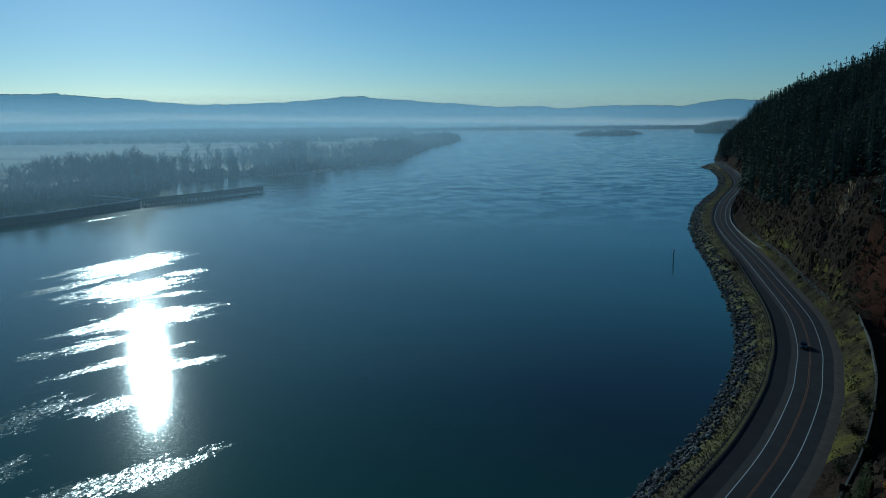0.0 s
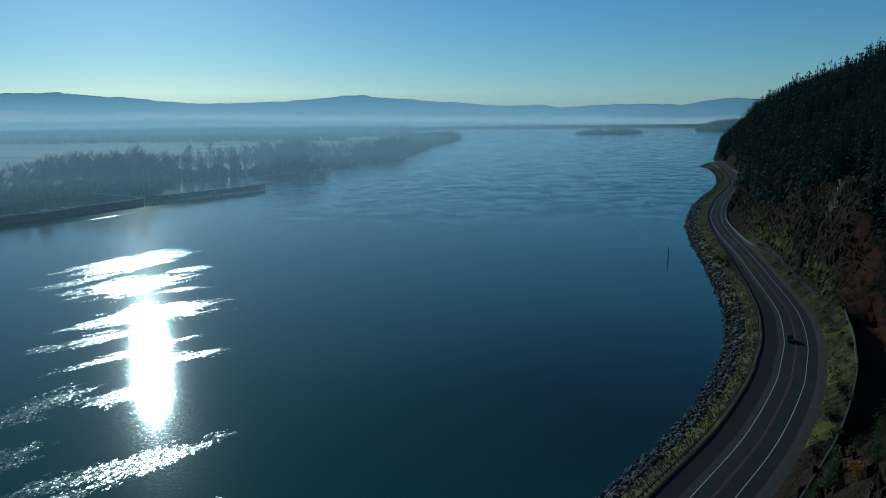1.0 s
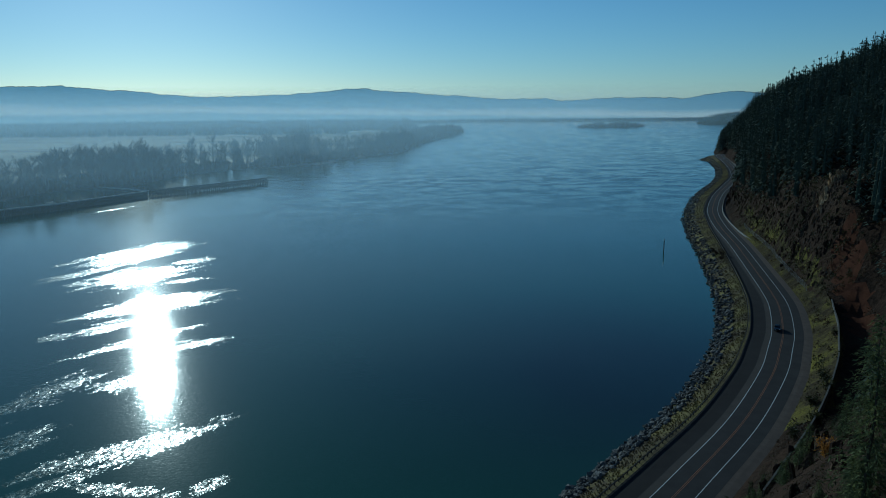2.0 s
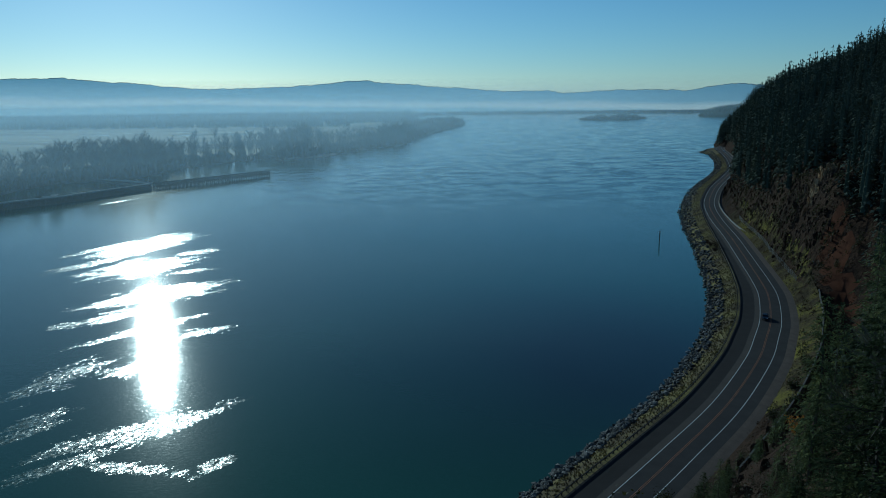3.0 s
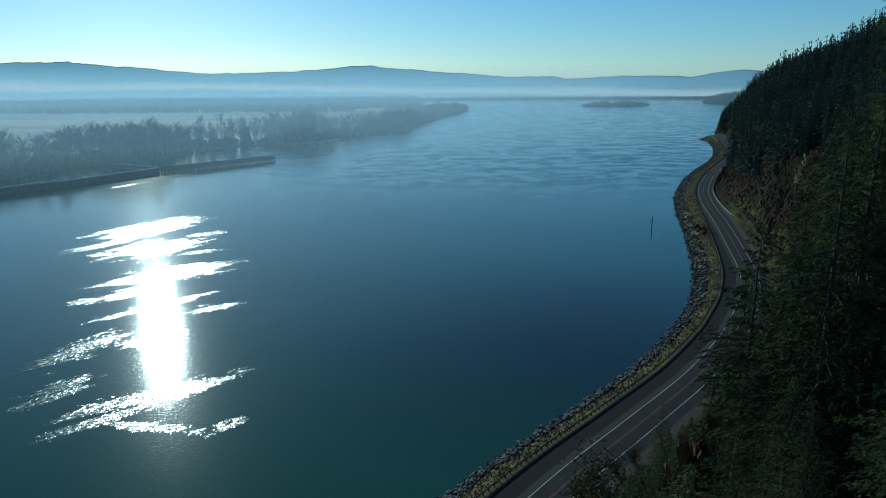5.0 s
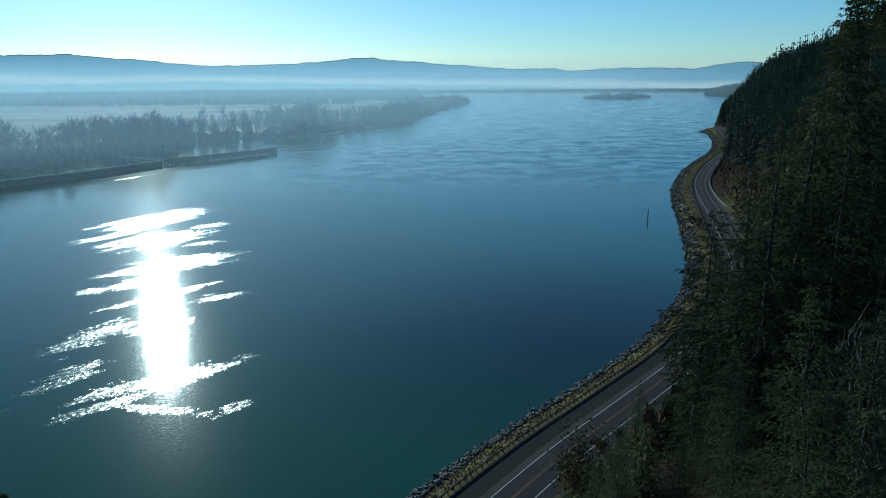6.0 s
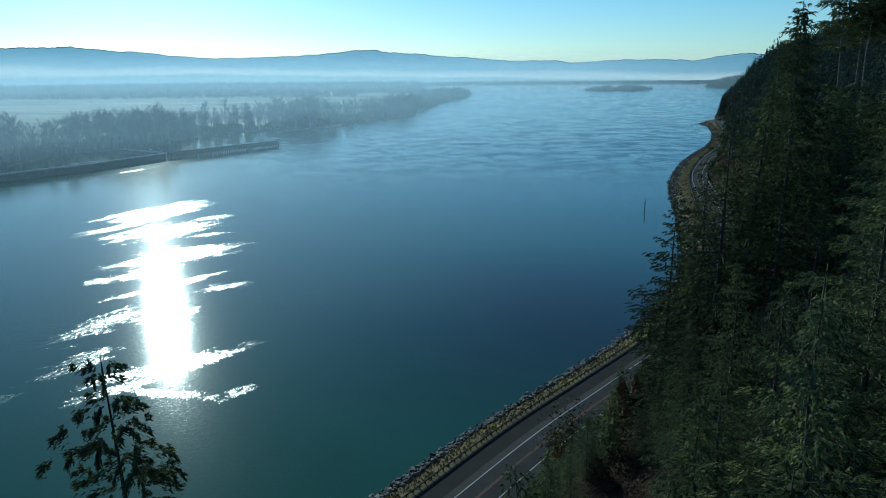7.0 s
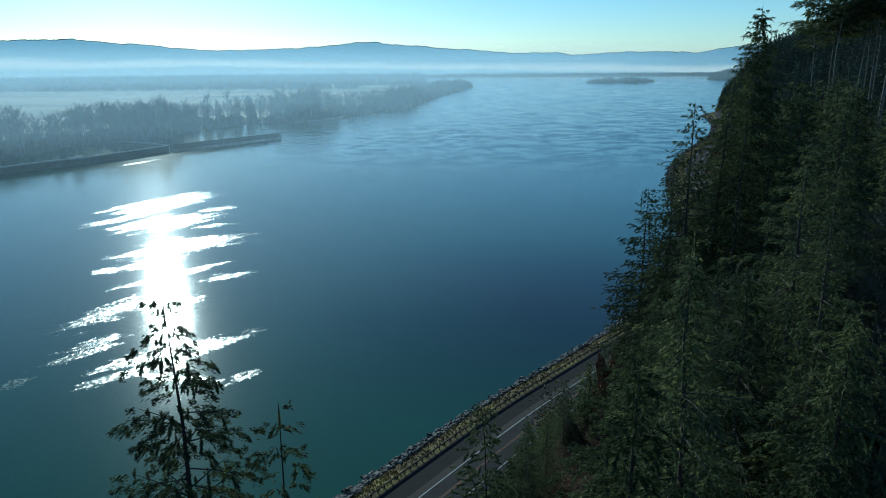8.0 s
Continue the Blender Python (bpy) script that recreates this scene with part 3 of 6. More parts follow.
v, f = strip([5.9, 7.0, 8.6], [5.455, 5.40, 5.25])
put("pavement_gravel", mesh_of("pavement_gravel", v, f, M["gravel"]), label="brown gravel strip at the road's edge", category="gravel", kind="structure")
ss = np.arange(s_of_y(25), s_of_y(1060), 2.0)
rows = []
for k, off in enumerate((8.5, 9.5, 10.9, 12.6)):
    p = along(ss, off + (1.2 * value_noise(ss, ss * 0, 7, 6) if k == 3 else 0))
    z = hill_z(p[:, 0], p[:, 1])[0]
    rows.append(np.concatenate([p, (np.full(len(p), 5.22) if k == 0 else np.maximum(z, 4.9) + 0.1 if k == 1 else z + 0.14 if k == 2 else z - 0.7)[:, None]], 1))
v = np.stack(rows, 1).reshape(-1, 3)
f = [(i * 4 + j, i * 4 + j + 1, (i + 1) * 4 + j + 1, (i + 1) * 4 + j) for i in range(len(ss) - 1) for j in range(3)]
put("ground_ditch", mesh_of("ground_ditch", v, f, M["hill"]), label="dark earth ditch between gravel and hillside", category="ditch", kind="structure")
ss = np.arange(s_of_y(142), s_of_y(420), 2.0)
rows = []
for k, off in enumerate((8.5, 9.6, 11.0, 13.0, 15.0, 16.8)):
    p = along(ss, off + (1.5 * value_noise(ss, ss * 0, 9, 5) if k == 5 else 0))
    rows.append(np.concatenate([p, hill_z(p[:, 0], p[:, 1])[0][:, None] + (0.28 if 0 < k < 5 else -0.25)], 1))
v = np.stack(rows, 1).reshape(-1, 3)
f = [(i * 6 + j, i * 6 + j + 1, (i + 1) * 6 + j + 1, (i + 1) * 6 + j) for i in range(len(ss) - 1) for j in range(5)]
put("ground_bank", mesh_of("ground_bank", v, f, M["bank"]), label="yellow-green grassy bank below the hillside", category="bank", kind="structure")
v, f = strip([lambda s: -rail_off(s) - shore_width(s) - 3, lambda s: -rail_off(s) - shore_width(s) * 0.75, lambda s: -rail_off(s) - shore_width(s) * 0.45,
              lambda s: -rail_off(s) - 1.2, lambda s: -rail_off(s) + 0.8], [-2.2, 0.7, 3.6, 5.2, 5.44])
put("ground_embankment", mesh_of("ground_embankment", v, f, M["verge"]), label="grassy road embankment sloping down to the river", category="embankment", kind="structure")


def hillside():
    step = 3.0
    xs, ys = np.arange(-330, 1060, step), np.arange(-330, 1900, step)
    gx, gy = np.meshgrid(xs, ys)
    h, d, idx = hill_z(gx, gy)
    h = h - 0.9 * np.clip(10.4 - d, 0, None)
    ok = ((d > 5.5) & (d < 250)).reshape(gx.shape)
    cell = ok[:-1, :-1] & ok[1:, :-1] & ok[:-1, 1:] & ok[1:, 1:]
    num = -np.ones(gx.size, int)
    w = len(xs)
    jj, ii = np.nonzero(cell)
    quads = np.stack([jj * w + ii, jj * w + ii + 1, (jj + 1) * w + ii + 1, (jj + 1) * w + ii], 1)
    used = np.unique(quads)
    num[used] = np.arange(len(used))
    v = np.stack([gx.ravel()[used], gy.ravel()[used], h[used]], 1)
    fx, fy = gx.ravel()[quads].mean(1), gy.ravel()[quads].mean(1)
    fd, fr = d[quads].mean(1), CP[idx[quads[:, 0]], 1]
    red = (fd > 18.5) & (fd < 25 + 5 * value_noise(fx, fy, 7, 9)) & (fr > 200) & (fr < 255)
    put("ground_hillside", mesh_of("ground_hillside", v, num[quads], [M["hill"], M["earth"]], red.astype(int), smooth=True),
        label="steep rocky brown hillside above the highway", category="hillside", kind="structure")


hillside()


# ---- trees ----
def conifer(seed, height, radius, whorls, per, twigs, bare=0.12, ragged=0.25, droop=0.25, spray=1.0, limbs=True, power=0.75, core=0, girth=1.0, thin=0.20, hang=0.10):
    """Trunk and crown: whorls of drooping boughs; each bough is a flat frond of side twigs set with small sprays of needles that hang a little."""
    r = np.random.RandomState(seed)
    trunk, crown = Soup(), Soup()
    zz = np.linspace(0, height, 7)
    bend = np.cumsum(r.normal(0, 0.006 * height, (7, 2)), axis=0) * np.linspace(0, 1, 7)[:, None]
    r0 = girth * (0.010 * height + 0.06)
    trunk.tube(np.concatenate([bend, zz[:, None]], 1), np.linspace(r0, 0.012, 7), 6)
    V = []
    lump = 1 + 0.30 * r.normal(size=whorls)
    for w, q in enumerate(np.linspace(bare, 0.985, whorls)):
        taper = (1 - q) ** power * (0.55 + 0.45 * min(1, (q - bare) / 0.15 + 0.35)) * (0.75 + 0.25 * lump[w])
        k = max(3, int(per * (0.6 + 0.4 * (1 - q)) + 0.5))
        a0 = r.rand() * 6.28
        for b in range(k):
            L = max(0.35, radius * taper * (1 + ragged * r.normal()) + 0.25)
            a = a0 + 6.283 * b / k + r.normal(0, 0.25)
            z0 = height * (q + r.normal(0, 0.35 / whorls))
            cx, cy = np.interp(z0, zz, bend[:, 0]), np.interp(z0, zz, bend[:, 1])
            rise = 0.42 * (q - 0.35) + r.normal(0, 0.08)
            bough = lambda t: L * (rise * t - droop * t ** 2 + 0.12 * droop * t ** 4)
            if limbs and L > 1.8:
                e = [(cx + math.cos(a) * L * t, cy + math.sin(a) * L * t, z0 + bough(t)) for t in (0, 0.5, 0.9)]
                trunk.tube(e, [0.02 + 0.008 * L, 0.012 + 0.005 * L, 0.006], 3)
            m = int(twigs * (0.05 + 1.15 * (L / radius) ** 1.35)) + 5
            n = max(3, int(2 + 1.7 * L))
            u = 0.12 + 0.88 * (np.arange(n) + r.rand(n)) / n
            sg = np.where(np.arange(n) % 2 == 0, 1.0, -1.0)
            turn = a + sg * r.uniform(0.55, 1.05, n)
            ln = L * (0.16 + 0.34 * (1.02 - u) * np.clip(u * 4, 0.3, 1)) * r.uniform(0.7, 1.2, n) + 0.12
            sag = r.uniform(0.10, 0.42, n)
            tip = u > 0.93
            turn[tip] = a
            j = r.choice(n, m, p=ln / ln.sum())
            v = r.rand(m) ** 0.8
            c = np.stack([cx + np.cos(a) * L * u[j] + np.cos(turn[j]) * ln[j] * v, cy + np.sin(a) * L * u[j] + np.sin(turn[j]) * ln[j] * v,
                          z0 + bough(u[j]) - sag[j] * ln[j] * v ** 2 - hang * np.abs(r.normal(0, 1, m)) * (0.3 + 0.2 * L) + r.normal(0, 0.03, m)], 1)
            ang = turn[j] + r.uniform(-0.6, 0.6, m)
            d = np.stack([np.cos(ang), np.sin(ang), r.uniform(-0.85, 0.40, m) - 1.2 * hang * r.rand(m)], 1)
            d *= (spray * (0.5 + 0.65 * r.rand(m)) * (0.80 + 0.03 * L))[:, None]
            wv = np.cross(d, r.normal(size=(m, 3)) * 0.55 + np.array([0, 0, 1.0]))
            wv *= (thin * np.linalg.norm(d, axis=1) / (np.linalg.norm(wv, axis=1) + 1e-6))[:, None]
            V.append(np.stack([c - wv, c + wv, c + d], 1).reshape(-1, 3))
    V.append(np.array([[-0.06, 0, height * 0.965], [0.06, 0, height * 0.965], [0, 0, height * 1.01]]) + np.array([bend[-1, 0], bend[-1, 1], 0]))
    V = np.concatenate(V)
    crown.add(V, np.arange(len(V)).reshape(-1, 3))
    if core:
        # dense shaded sprays close to the trunk
        m = int(core)
        q = bare + 0.02 + (0.95 - bare) * r.rand(m) ** 1.1
        a = r.rand(m) * 6.283
        rad = radius * (1 - q) ** power * 0.55 * np.sqrt(r.rand(m))
        z = height * q
        c = np.stack([np.interp(z, zz, bend[:, 0]) + rad * np.cos(a), np.interp(z, zz, bend[:, 1]) + rad * np.sin(a), z], 1)
        a = a + r.normal(0, 0.7, m)
        d = np.stack([np.cos(a), np.sin(a), r.uniform(-1.3, 0.2, m)], 1) * ((0.05 + 0.85 * spray) * r.uniform(0.7, 1.3, m) * (1.25 - 0.7 * q))[:, None]
        wv = np.cross(d, r.normal(size=(m, 3)))
        wv *= (0.30 * np.linalg.norm(d, axis=1) / (np.linalg.norm(wv, axis=1) + 1e-6))[:, None]
        v = np.stack([c - wv, c + wv, c + d], 1).reshape(-1, 3)
        crown.add(v, np.arange(len(v)).reshape(-1, 3))
    return trunk, crown


def tree_thing(name, seed, label, group, **kw):
    trunk, crown = conifer(seed, **kw)
    root = new(name)
    tagged(root, label, "tree", group)
    put("trunk", trunk.mesh("trunk", M["bark"]), root)
    put("crown", crown.mesh("crown", M["needle"]), root)
    return root


def far_forest(name, spots, mat, seed, label, slim=0.18):
    """Many firs far off in one mesh: cones of small hanging sprays, finer where they stand nearer."""
    r = np.random.RandomState(seed)
    p = np.array(spots)
    V = []
    for lo, hi, m, size in ((-1e9, 280, 135, 1.05), (280, 460, 120, 1.25), (460, 1e9, 42, 2.0)):
        g = p[(p[:, 1] >= lo) & (p[:, 1] < hi)]
        n = len(g)
        if not n:
            continue
        h = g[:, 3:4]
        q = 0.06 + 0.92 * r.rand(n, m) ** 1.25
        a = r.rand(n, m) * 6.283
        lump = 1 + 0.16 * np.sin(a * 3 + 20 * q + 9 * r.rand(n, 1))
        rad = (h * slim * r.uniform(0.8, 1.25, (n, 1)) * (1 - q) ** 0.85 + 0.25) * np.sqrt(r.uniform(0.18, 1.0, (n, m))) * lump
        c = np.stack([g[:, 0:1] + rad * np.cos(a), g[:, 1:2] + rad * np.sin(a), g[:, 2:3] + h * q], -1)
        b = a + r.normal(0, 0.6, (n, m))
        ln = size * r.uniform(0.6, 1.5, (n, m)) * (1.15 - 0.6 * q)
        d = np.stack([np.cos(b) * ln, np.sin(b) * ln, -ln * r.uniform(0.2, 0.9, (n, m))], -1)
        w = np.stack([-np.sin(b) * ln * 0.42, np.cos(b) * ln * 0.42, r.normal(0, 0.12, (n, m)) * ln], -1)
        V.append(np.stack([c - w, c + w, c + d], 2).reshape(-1, 3))
        ring = np.arange(6) * 1.047
        R = h * slim * 0.26
        lo = np.stack([g[:, 0:1] + R * np.cos(ring), g[:, 1:2] + R * np.sin(ring), np.repeat(g[:, 2:3] + 0.10 * h, 6, 1)], -1)
        hi = np.stack([np.repeat(g[:, 0:1], 6, 1), np.repeat(g[:, 1:2], 6, 1), np.repeat(g[:, 2:3] + 0.97 * h, 6, 1)], -1)
        V.append(np.stack([lo, np.roll(lo, -1, 1), hi], 2).reshape(-1, 3))
        tip = np.concatenate([g[:, :2], g[:, 2:3] + h], 1)
        s3 = np.array([0.25, 0, 0]) * size
        V.append(np.stack([tip - s3 - [0, 0, 2.0], tip + s3 - [0, 0, 2.0], tip], 1).reshape(-1, 3))
    V = np.concatenate(V)
    put(name, mesh_of(name, V, np.arange(len(V)).reshape(-1, 3), mat), label=label, category="forest", kind="stuff")


# ---- forest on the hill ----
GROUP = "fir trees on the hillside"
FIR = "tall dark green fir tree on the steep hillside"
MODELS = []
for i in range(9):
    MODELS.append(tree_thing("fir_tree", 40 + i, FIR, GROUP, height=26.0, radius=4.4 + 0.6 * (i % 4), whorls=28, per=7, twigs=27,
                             bare=0.05 + 0.05 * (i % 3), ragged=0.22 + 0.05 * (i % 3), droop=0.18 + 0.06 * (i % 4), spray=0.66, limbs=False, core=420, thin=0.15))
FINE = []
for i in range(5):
    FINE.append(tree_thing("fir_tree", 140 + i, FIR, GROUP, height=26.0, radius=5.2 + 0.8 * (i % 3), whorls=32, per=6, twigs=130,
                           bare=0.05 + 0.04 * (i % 3), ragged=0.22 + 0.05 * (i % 2), droop=0.12 + 0.06 * (i % 3), spray=0.35, core=900, thin=0.18))
CLOSE = []
for i in range(3):
    CLOSE.append(tree_thing("fir_tree", 240 + i, FIR, GROUP, height=26.0, radius=5.2 + 0.7 * i, whorls=25, per=6, twigs=400,
                            bare=0.06 + 0.04 * i, ragged=0.24, droop=0.12 + 0.06 * i, spray=0.26, core=1800, thin=0.15))
YOUNG = []
for i in range(4):
    YOUNG.append(tree_thing("fir_tree", 280 + i, "small bushy young fir on the brushy slope", "young firs above the road", height=26.0, radius=6.4 + 0.6 * i, whorls=15, per=5,
                            twigs=14, bare=0.04, ragged=0.25, droop=0.15, spray=2.0, limbs=False, core=200, thin=0.10))
free_models = list(MODELS) + list(FINE) + list(CLOSE) + list(YOUNG)


def plant(model, x, y, z, scale, turn, wide=1.0):
    m = Matrix.Translation((x, y, z)) @ Matrix.Rotation(turn, 4, "Z")
    if model in free_models:
        free_models.remove(model)
        model.matrix_world = m
        ob = model
    else:
        ob = copy_thing(model, m)
    ob.scale = (scale * wide, scale * wide, scale)
    return ob


def tallest(x, y, d):
    """Trees stay low beside the road, where the ground is cut, and along the gap in the wood."""
    if y > 85:
        c = float(np.interp(d, [9, 25, 29, 36], [2, 3, 15, 31]))
    else:
        c = float(np.interp(d, [9, 27, 31, 38], [6, 8, 23, 32]))
    if -80 < y < 48:
        edge_x = 17 + 0.42 * (y + 5)
        right = 7.0 + 2.2 * max(0.0, x - edge_x)
        left = 7.0 + 0.95 * max(0.0, -3 - x + 0.12 * y)
        c = min(c, max(left, right))
    if 40 < x < 64 and 50 < y < 86:
        c = min(c, 6.5)
    return c


SLOPE_SPOTS = [(27.5, -9.2, 13), (31.2, -13.3, 14), (24.5, -14.0, 12), (33.5, -4.0, 14), (36.0, -9.0, 15), (29.0, -2.0, 12), (40.4, 29.0, 17), (42.6, 36.0, 16),
               (38.0, 25.0, 16), (45.5, 33.0, 17), (36.5, 33.5, 14), (48.0, 40.0, 15), (30.0, -18.0, 12)]
EDGE_TREES = [(34.0, 53.4, 11.8), (13.0, 1.0, 10.0), (15.5, 5.0, 9.0), (29.6, 13.0, 30.0), (34.2, 17.7, 33.0), (29.5, 17.0, 27.0), (26.6, 11.2, 13.0), (33.0, 10.0, 27.0), (24.5, 5.0, 12.0)]
rng = np.random.RandomState(7)
gx, gy = np.meshgrid(np.arange(-150, 1000, 6.2), np.arange(-120, 1750, 6.2))
gx = gx.ravel() + rng.uniform(-2.6, 2.6, gx.size)
gy = gy.ravel() + rng.uniform(-2.6, 2.6, gy.size)
hz, hd, hi = hill_z(gx, gy)
ry = CP[hi, 1]
edge = np.interp(ry, [60, 125, 150, 225, 265, 320, 400, 480, 900, 1300], [12, 14, 26, 32, 25, 21, 19, 14, 12, 11])
near_spots, far_spots, low_spots = [], [], []
for x, y, z, d, e in zip(gx, gy, hz, hd, edge):
    if d < e or d > 165:
        continue
    h = rng.uniform(19, 31)
    if (x > 2 and math.hypot(x - 4, y + 54) < 38) or math.hypot(x - 175, y - 279) < 17:
        continue
    if any(math.hypot(x - q[0], y - q[1]) < 3.2 for q in EDGE_TREES + SLOPE_SPOTS):
        continue
    if y < 215:
        h = min(h, tallest(x, y, d) * rng.uniform(0.85, 1.0))
    if h > 9 and y < 150 and rng.rand() < 0.10:
        continue
    if y < 150 and not (x > 42 and y < 62):
        h *= 1.0 - 0.28 * rng.rand() ** 2
    if y < 4 and x > 10:
        h = min(h, max(8.0, 77.5 - z))
    if h < (3.8 if y < 62 else 6.5):
        low_spots.append((x, y, z, h))
    elif y < 150 and y > -50 and -30 < x < min(105, 9 + 0.74 * (y + 57)) and math.hypot(x - 2, (y + 20) * 0.75) < 112:
        near_spots.append((x, y, z - 0.5, max(5.0, min(h, 81 - z)) if x > 42 and y < 75 else h))
    else:
        far_spots.append((x, y, z - 0.6, max(9.0, min(h, 82 - z)) if y < 60 else h))
near_spots.sort(key=lambda p: min(math.hypot(p[0] - 2, p[1] + 25), math.hypot(p[0] - 22, p[1] - 12)))
for p in near_spots[185:]:
    far_spots.append(p)
for k, (x, y, z, h) in enumerate(near_spots[:185]):
    kind = CLOSE[k % 3] if math.hypot(x - 4, y + 54) < 66 and y > -46 and 4 < x < 52 else FINE[k % 5] if k < 44 else MODELS[k % 9]
    plant(kind, x, y, z, h / 26.0, rng.rand() * 6.28, 1.0 + 0.5 * max(0, (18 - h) / 18))
for k, (x, y, h) in enumerate(EDGE_TREES):
    plant(FINE[(k * 2) % 5], x, y, float(hill_z([x], [y])[0][0]) - 0.4, h / 26.0, 0.7 * k, 1.0)
# a close row of firs below the tall pines
for k in range(12):
    x, y = 47.0 + 1.9 * k + rng.uniform(-1, 1), 33.0 + 1.6 * k + rng.uniform(-2.5, 2.5)
    z = float(hill_z([x], [y])[0][0]) - 0.5
    plant(MODELS[k % 9], x, y, z, max(8.0, 79.0 + 0.12 * k + rng.uniform(-2.5, 1.0) - z) / 26.0, 1.3 * k, 1.35)
yr = np.random.RandomState(57)
grown = 0
while grown < 84:
    x, y = yr.uniform(10, 74), yr.uniform(-4, 106)
    z, d, i = hill_z([x], [y])
    if not 10.5 < d[0] < (20 if y > 55 else 44) or d[0] > 30 and yr.rand() < 0.4:
        continue
    grown += 1
    plant(YOUNG[grown % 4], x, y, float(z[0]) - 0.3, yr.uniform(3.2, 6.8) / 26.0, yr.rand() * 6.28, yr.uniform(1.0, 1.3))
far_forest("forest", far_spots, M["far_fir"], 9, "dense dark fir forest covering the hill")

# single trees that stand out
hero = tree_thing("fir_tree", 301, "old open-crowned fir tree with a dark bare trunk", GROUP, height=26.6, radius=5.7, whorls=36, per=6, twigs=1900,
                  bare=0.22, ragged=0.24, droop=0.16, spray=0.165, thin=0.18, power=0.74, hang=0.20, girth=0.9)
hero.location = (-4.6, -31.2, 48.4)
slim = tree_thing("fir_tree", 302, "slim fir tree with thin boughs and a bare trunk", GROUP, height=24.0, radius=5.0, whorls=30, per=6, twigs=620,
                  bare=0.30, ragged=0.3, droop=-0.04, spray=0.25, thin=0.15, hang=0.05)
slim.location = (28.0, 21.0, 45.2)
big = tree_thing("fir_tree", 303, "tallest dark fir tree at the edge of the wood", GROUP, height=38.5, radius=9.5, whorls=46, per=8, twigs=560,
                 bare=0.08, ragged=0.18, droop=0.14, spray=0.38, power=0.80, core=6000, thin=0.15)
big.location = (38.6, 19.9, 49.0)
young = tree_thing("fir_tree", 304, "small thin young fir tree beside an older one", GROUP, height=19.0, radius=3.0, whorls=36, per=5, twigs=420,
                   bare=0.15, ragged=0.35, droop=0.1, spray=0.17, thin=0.17, girth=0.4)
young.location = (-0.2, -36.0, 54.8)
young2 = tree_thing("fir_tree", 305, "bushy young fir tree beside an older one", GROUP, height=16.5, radius=4.4, whorls=28, per=6, twigs=700,
                    bare=0.1, ragged=0.3, droop=0.15, spray=0.18, hang=0.2, thin=0.17, girth=0.6)
young2.location = (0.9, -35.2, 53.0)

# bushy firs close below the viewpoint, in the full light
for k, (x, y, top, wide) in enumerate(((13.4, -30.6, 76.8, 4.6), (9.8, -35.3, 74.6, 4.2), (26.2, -13.2, 78.5, 5.4), (14.2, -21.8, 69.5, 4.0), (31.0, -8.0, 80.5, 5.6), (20.5, -20.0, 72.5, 4.6), (22.0, -26.0, 72.5, 4.4), (17.6, -31.6, 69.5, 3.8))):
    ground_z = float(hill_z([x], [y])[0][0])
    fir = tree_thing("fir_tree", 310 + k, "bushy sunlit green fir tree on the near slope", GROUP, height=top - ground_z + 0.4, radius=wide, whorls=24, per=6, twigs=560,
                     bare=0.06, ragged=0.26, droop=0.10 + 0.03 * (k % 3), spray=0.21, thin=0.18, power=0.70, core=2600, hang=0.16)
    fir.matrix_world = Matrix.Translation((x, y, ground_z - 0.4)) @ Matrix.Rotation(0.9 * k, 4, "Z")
thin_fir = tree_thing("fir_tree", 318, "small thin young fir tree on the near slope", GROUP, height=14.5, radius=2.6, whorls=30, per=5, twigs=420,
                      bare=0.12, ragged=0.35, droop=0.1, spray=0.20, thin=0.17, girth=0.5)
thin_fir.location = (7.6, -19.9, 51.2)


def tall_pine(seed):
    """Bare pale trunk with a small crown high up."""
    trunk, crown = conifer(seed, height=57.0, radius=6.2, whorls=16, per=7, twigs=110, bare=0.72, ragged=0.35, droop=0.10, spray=0.9, power=0.4, girth=0.34, core=500, thin=0.10)
    root = new("pine_tree")
    tagged(root, "tall pine with a long bare pale trunk", "tree", "tall pines at the top of the hill")
    put("trunk", trunk.mesh("trunk", M["pale_bark"]), root)
    put("crown", crown.mesh("crown", M["needle"]), root)
    return root


pines = [tall_pine(401), tall_pine(402), tall_pine(403)]
for k in range(16):
    x, y = 68 + 2.8 * (k % 8) + rng.uniform(-1.6, 1.6), 54 + 9 * (k // 8) + 0.6 * (k % 8) + rng.uniform(-3, 3)
    z = float(hill_z([x], [y])[0][0]) - 0.5
    m = Matrix.Translation((x, y, z)) @ Matrix.Rotation(rng.rand() * 6.28, 4, "Z")
    p = pines[k % 3]
    if k < 3:
        p.matrix_world = m
    else:
        copy_thing(p, m)


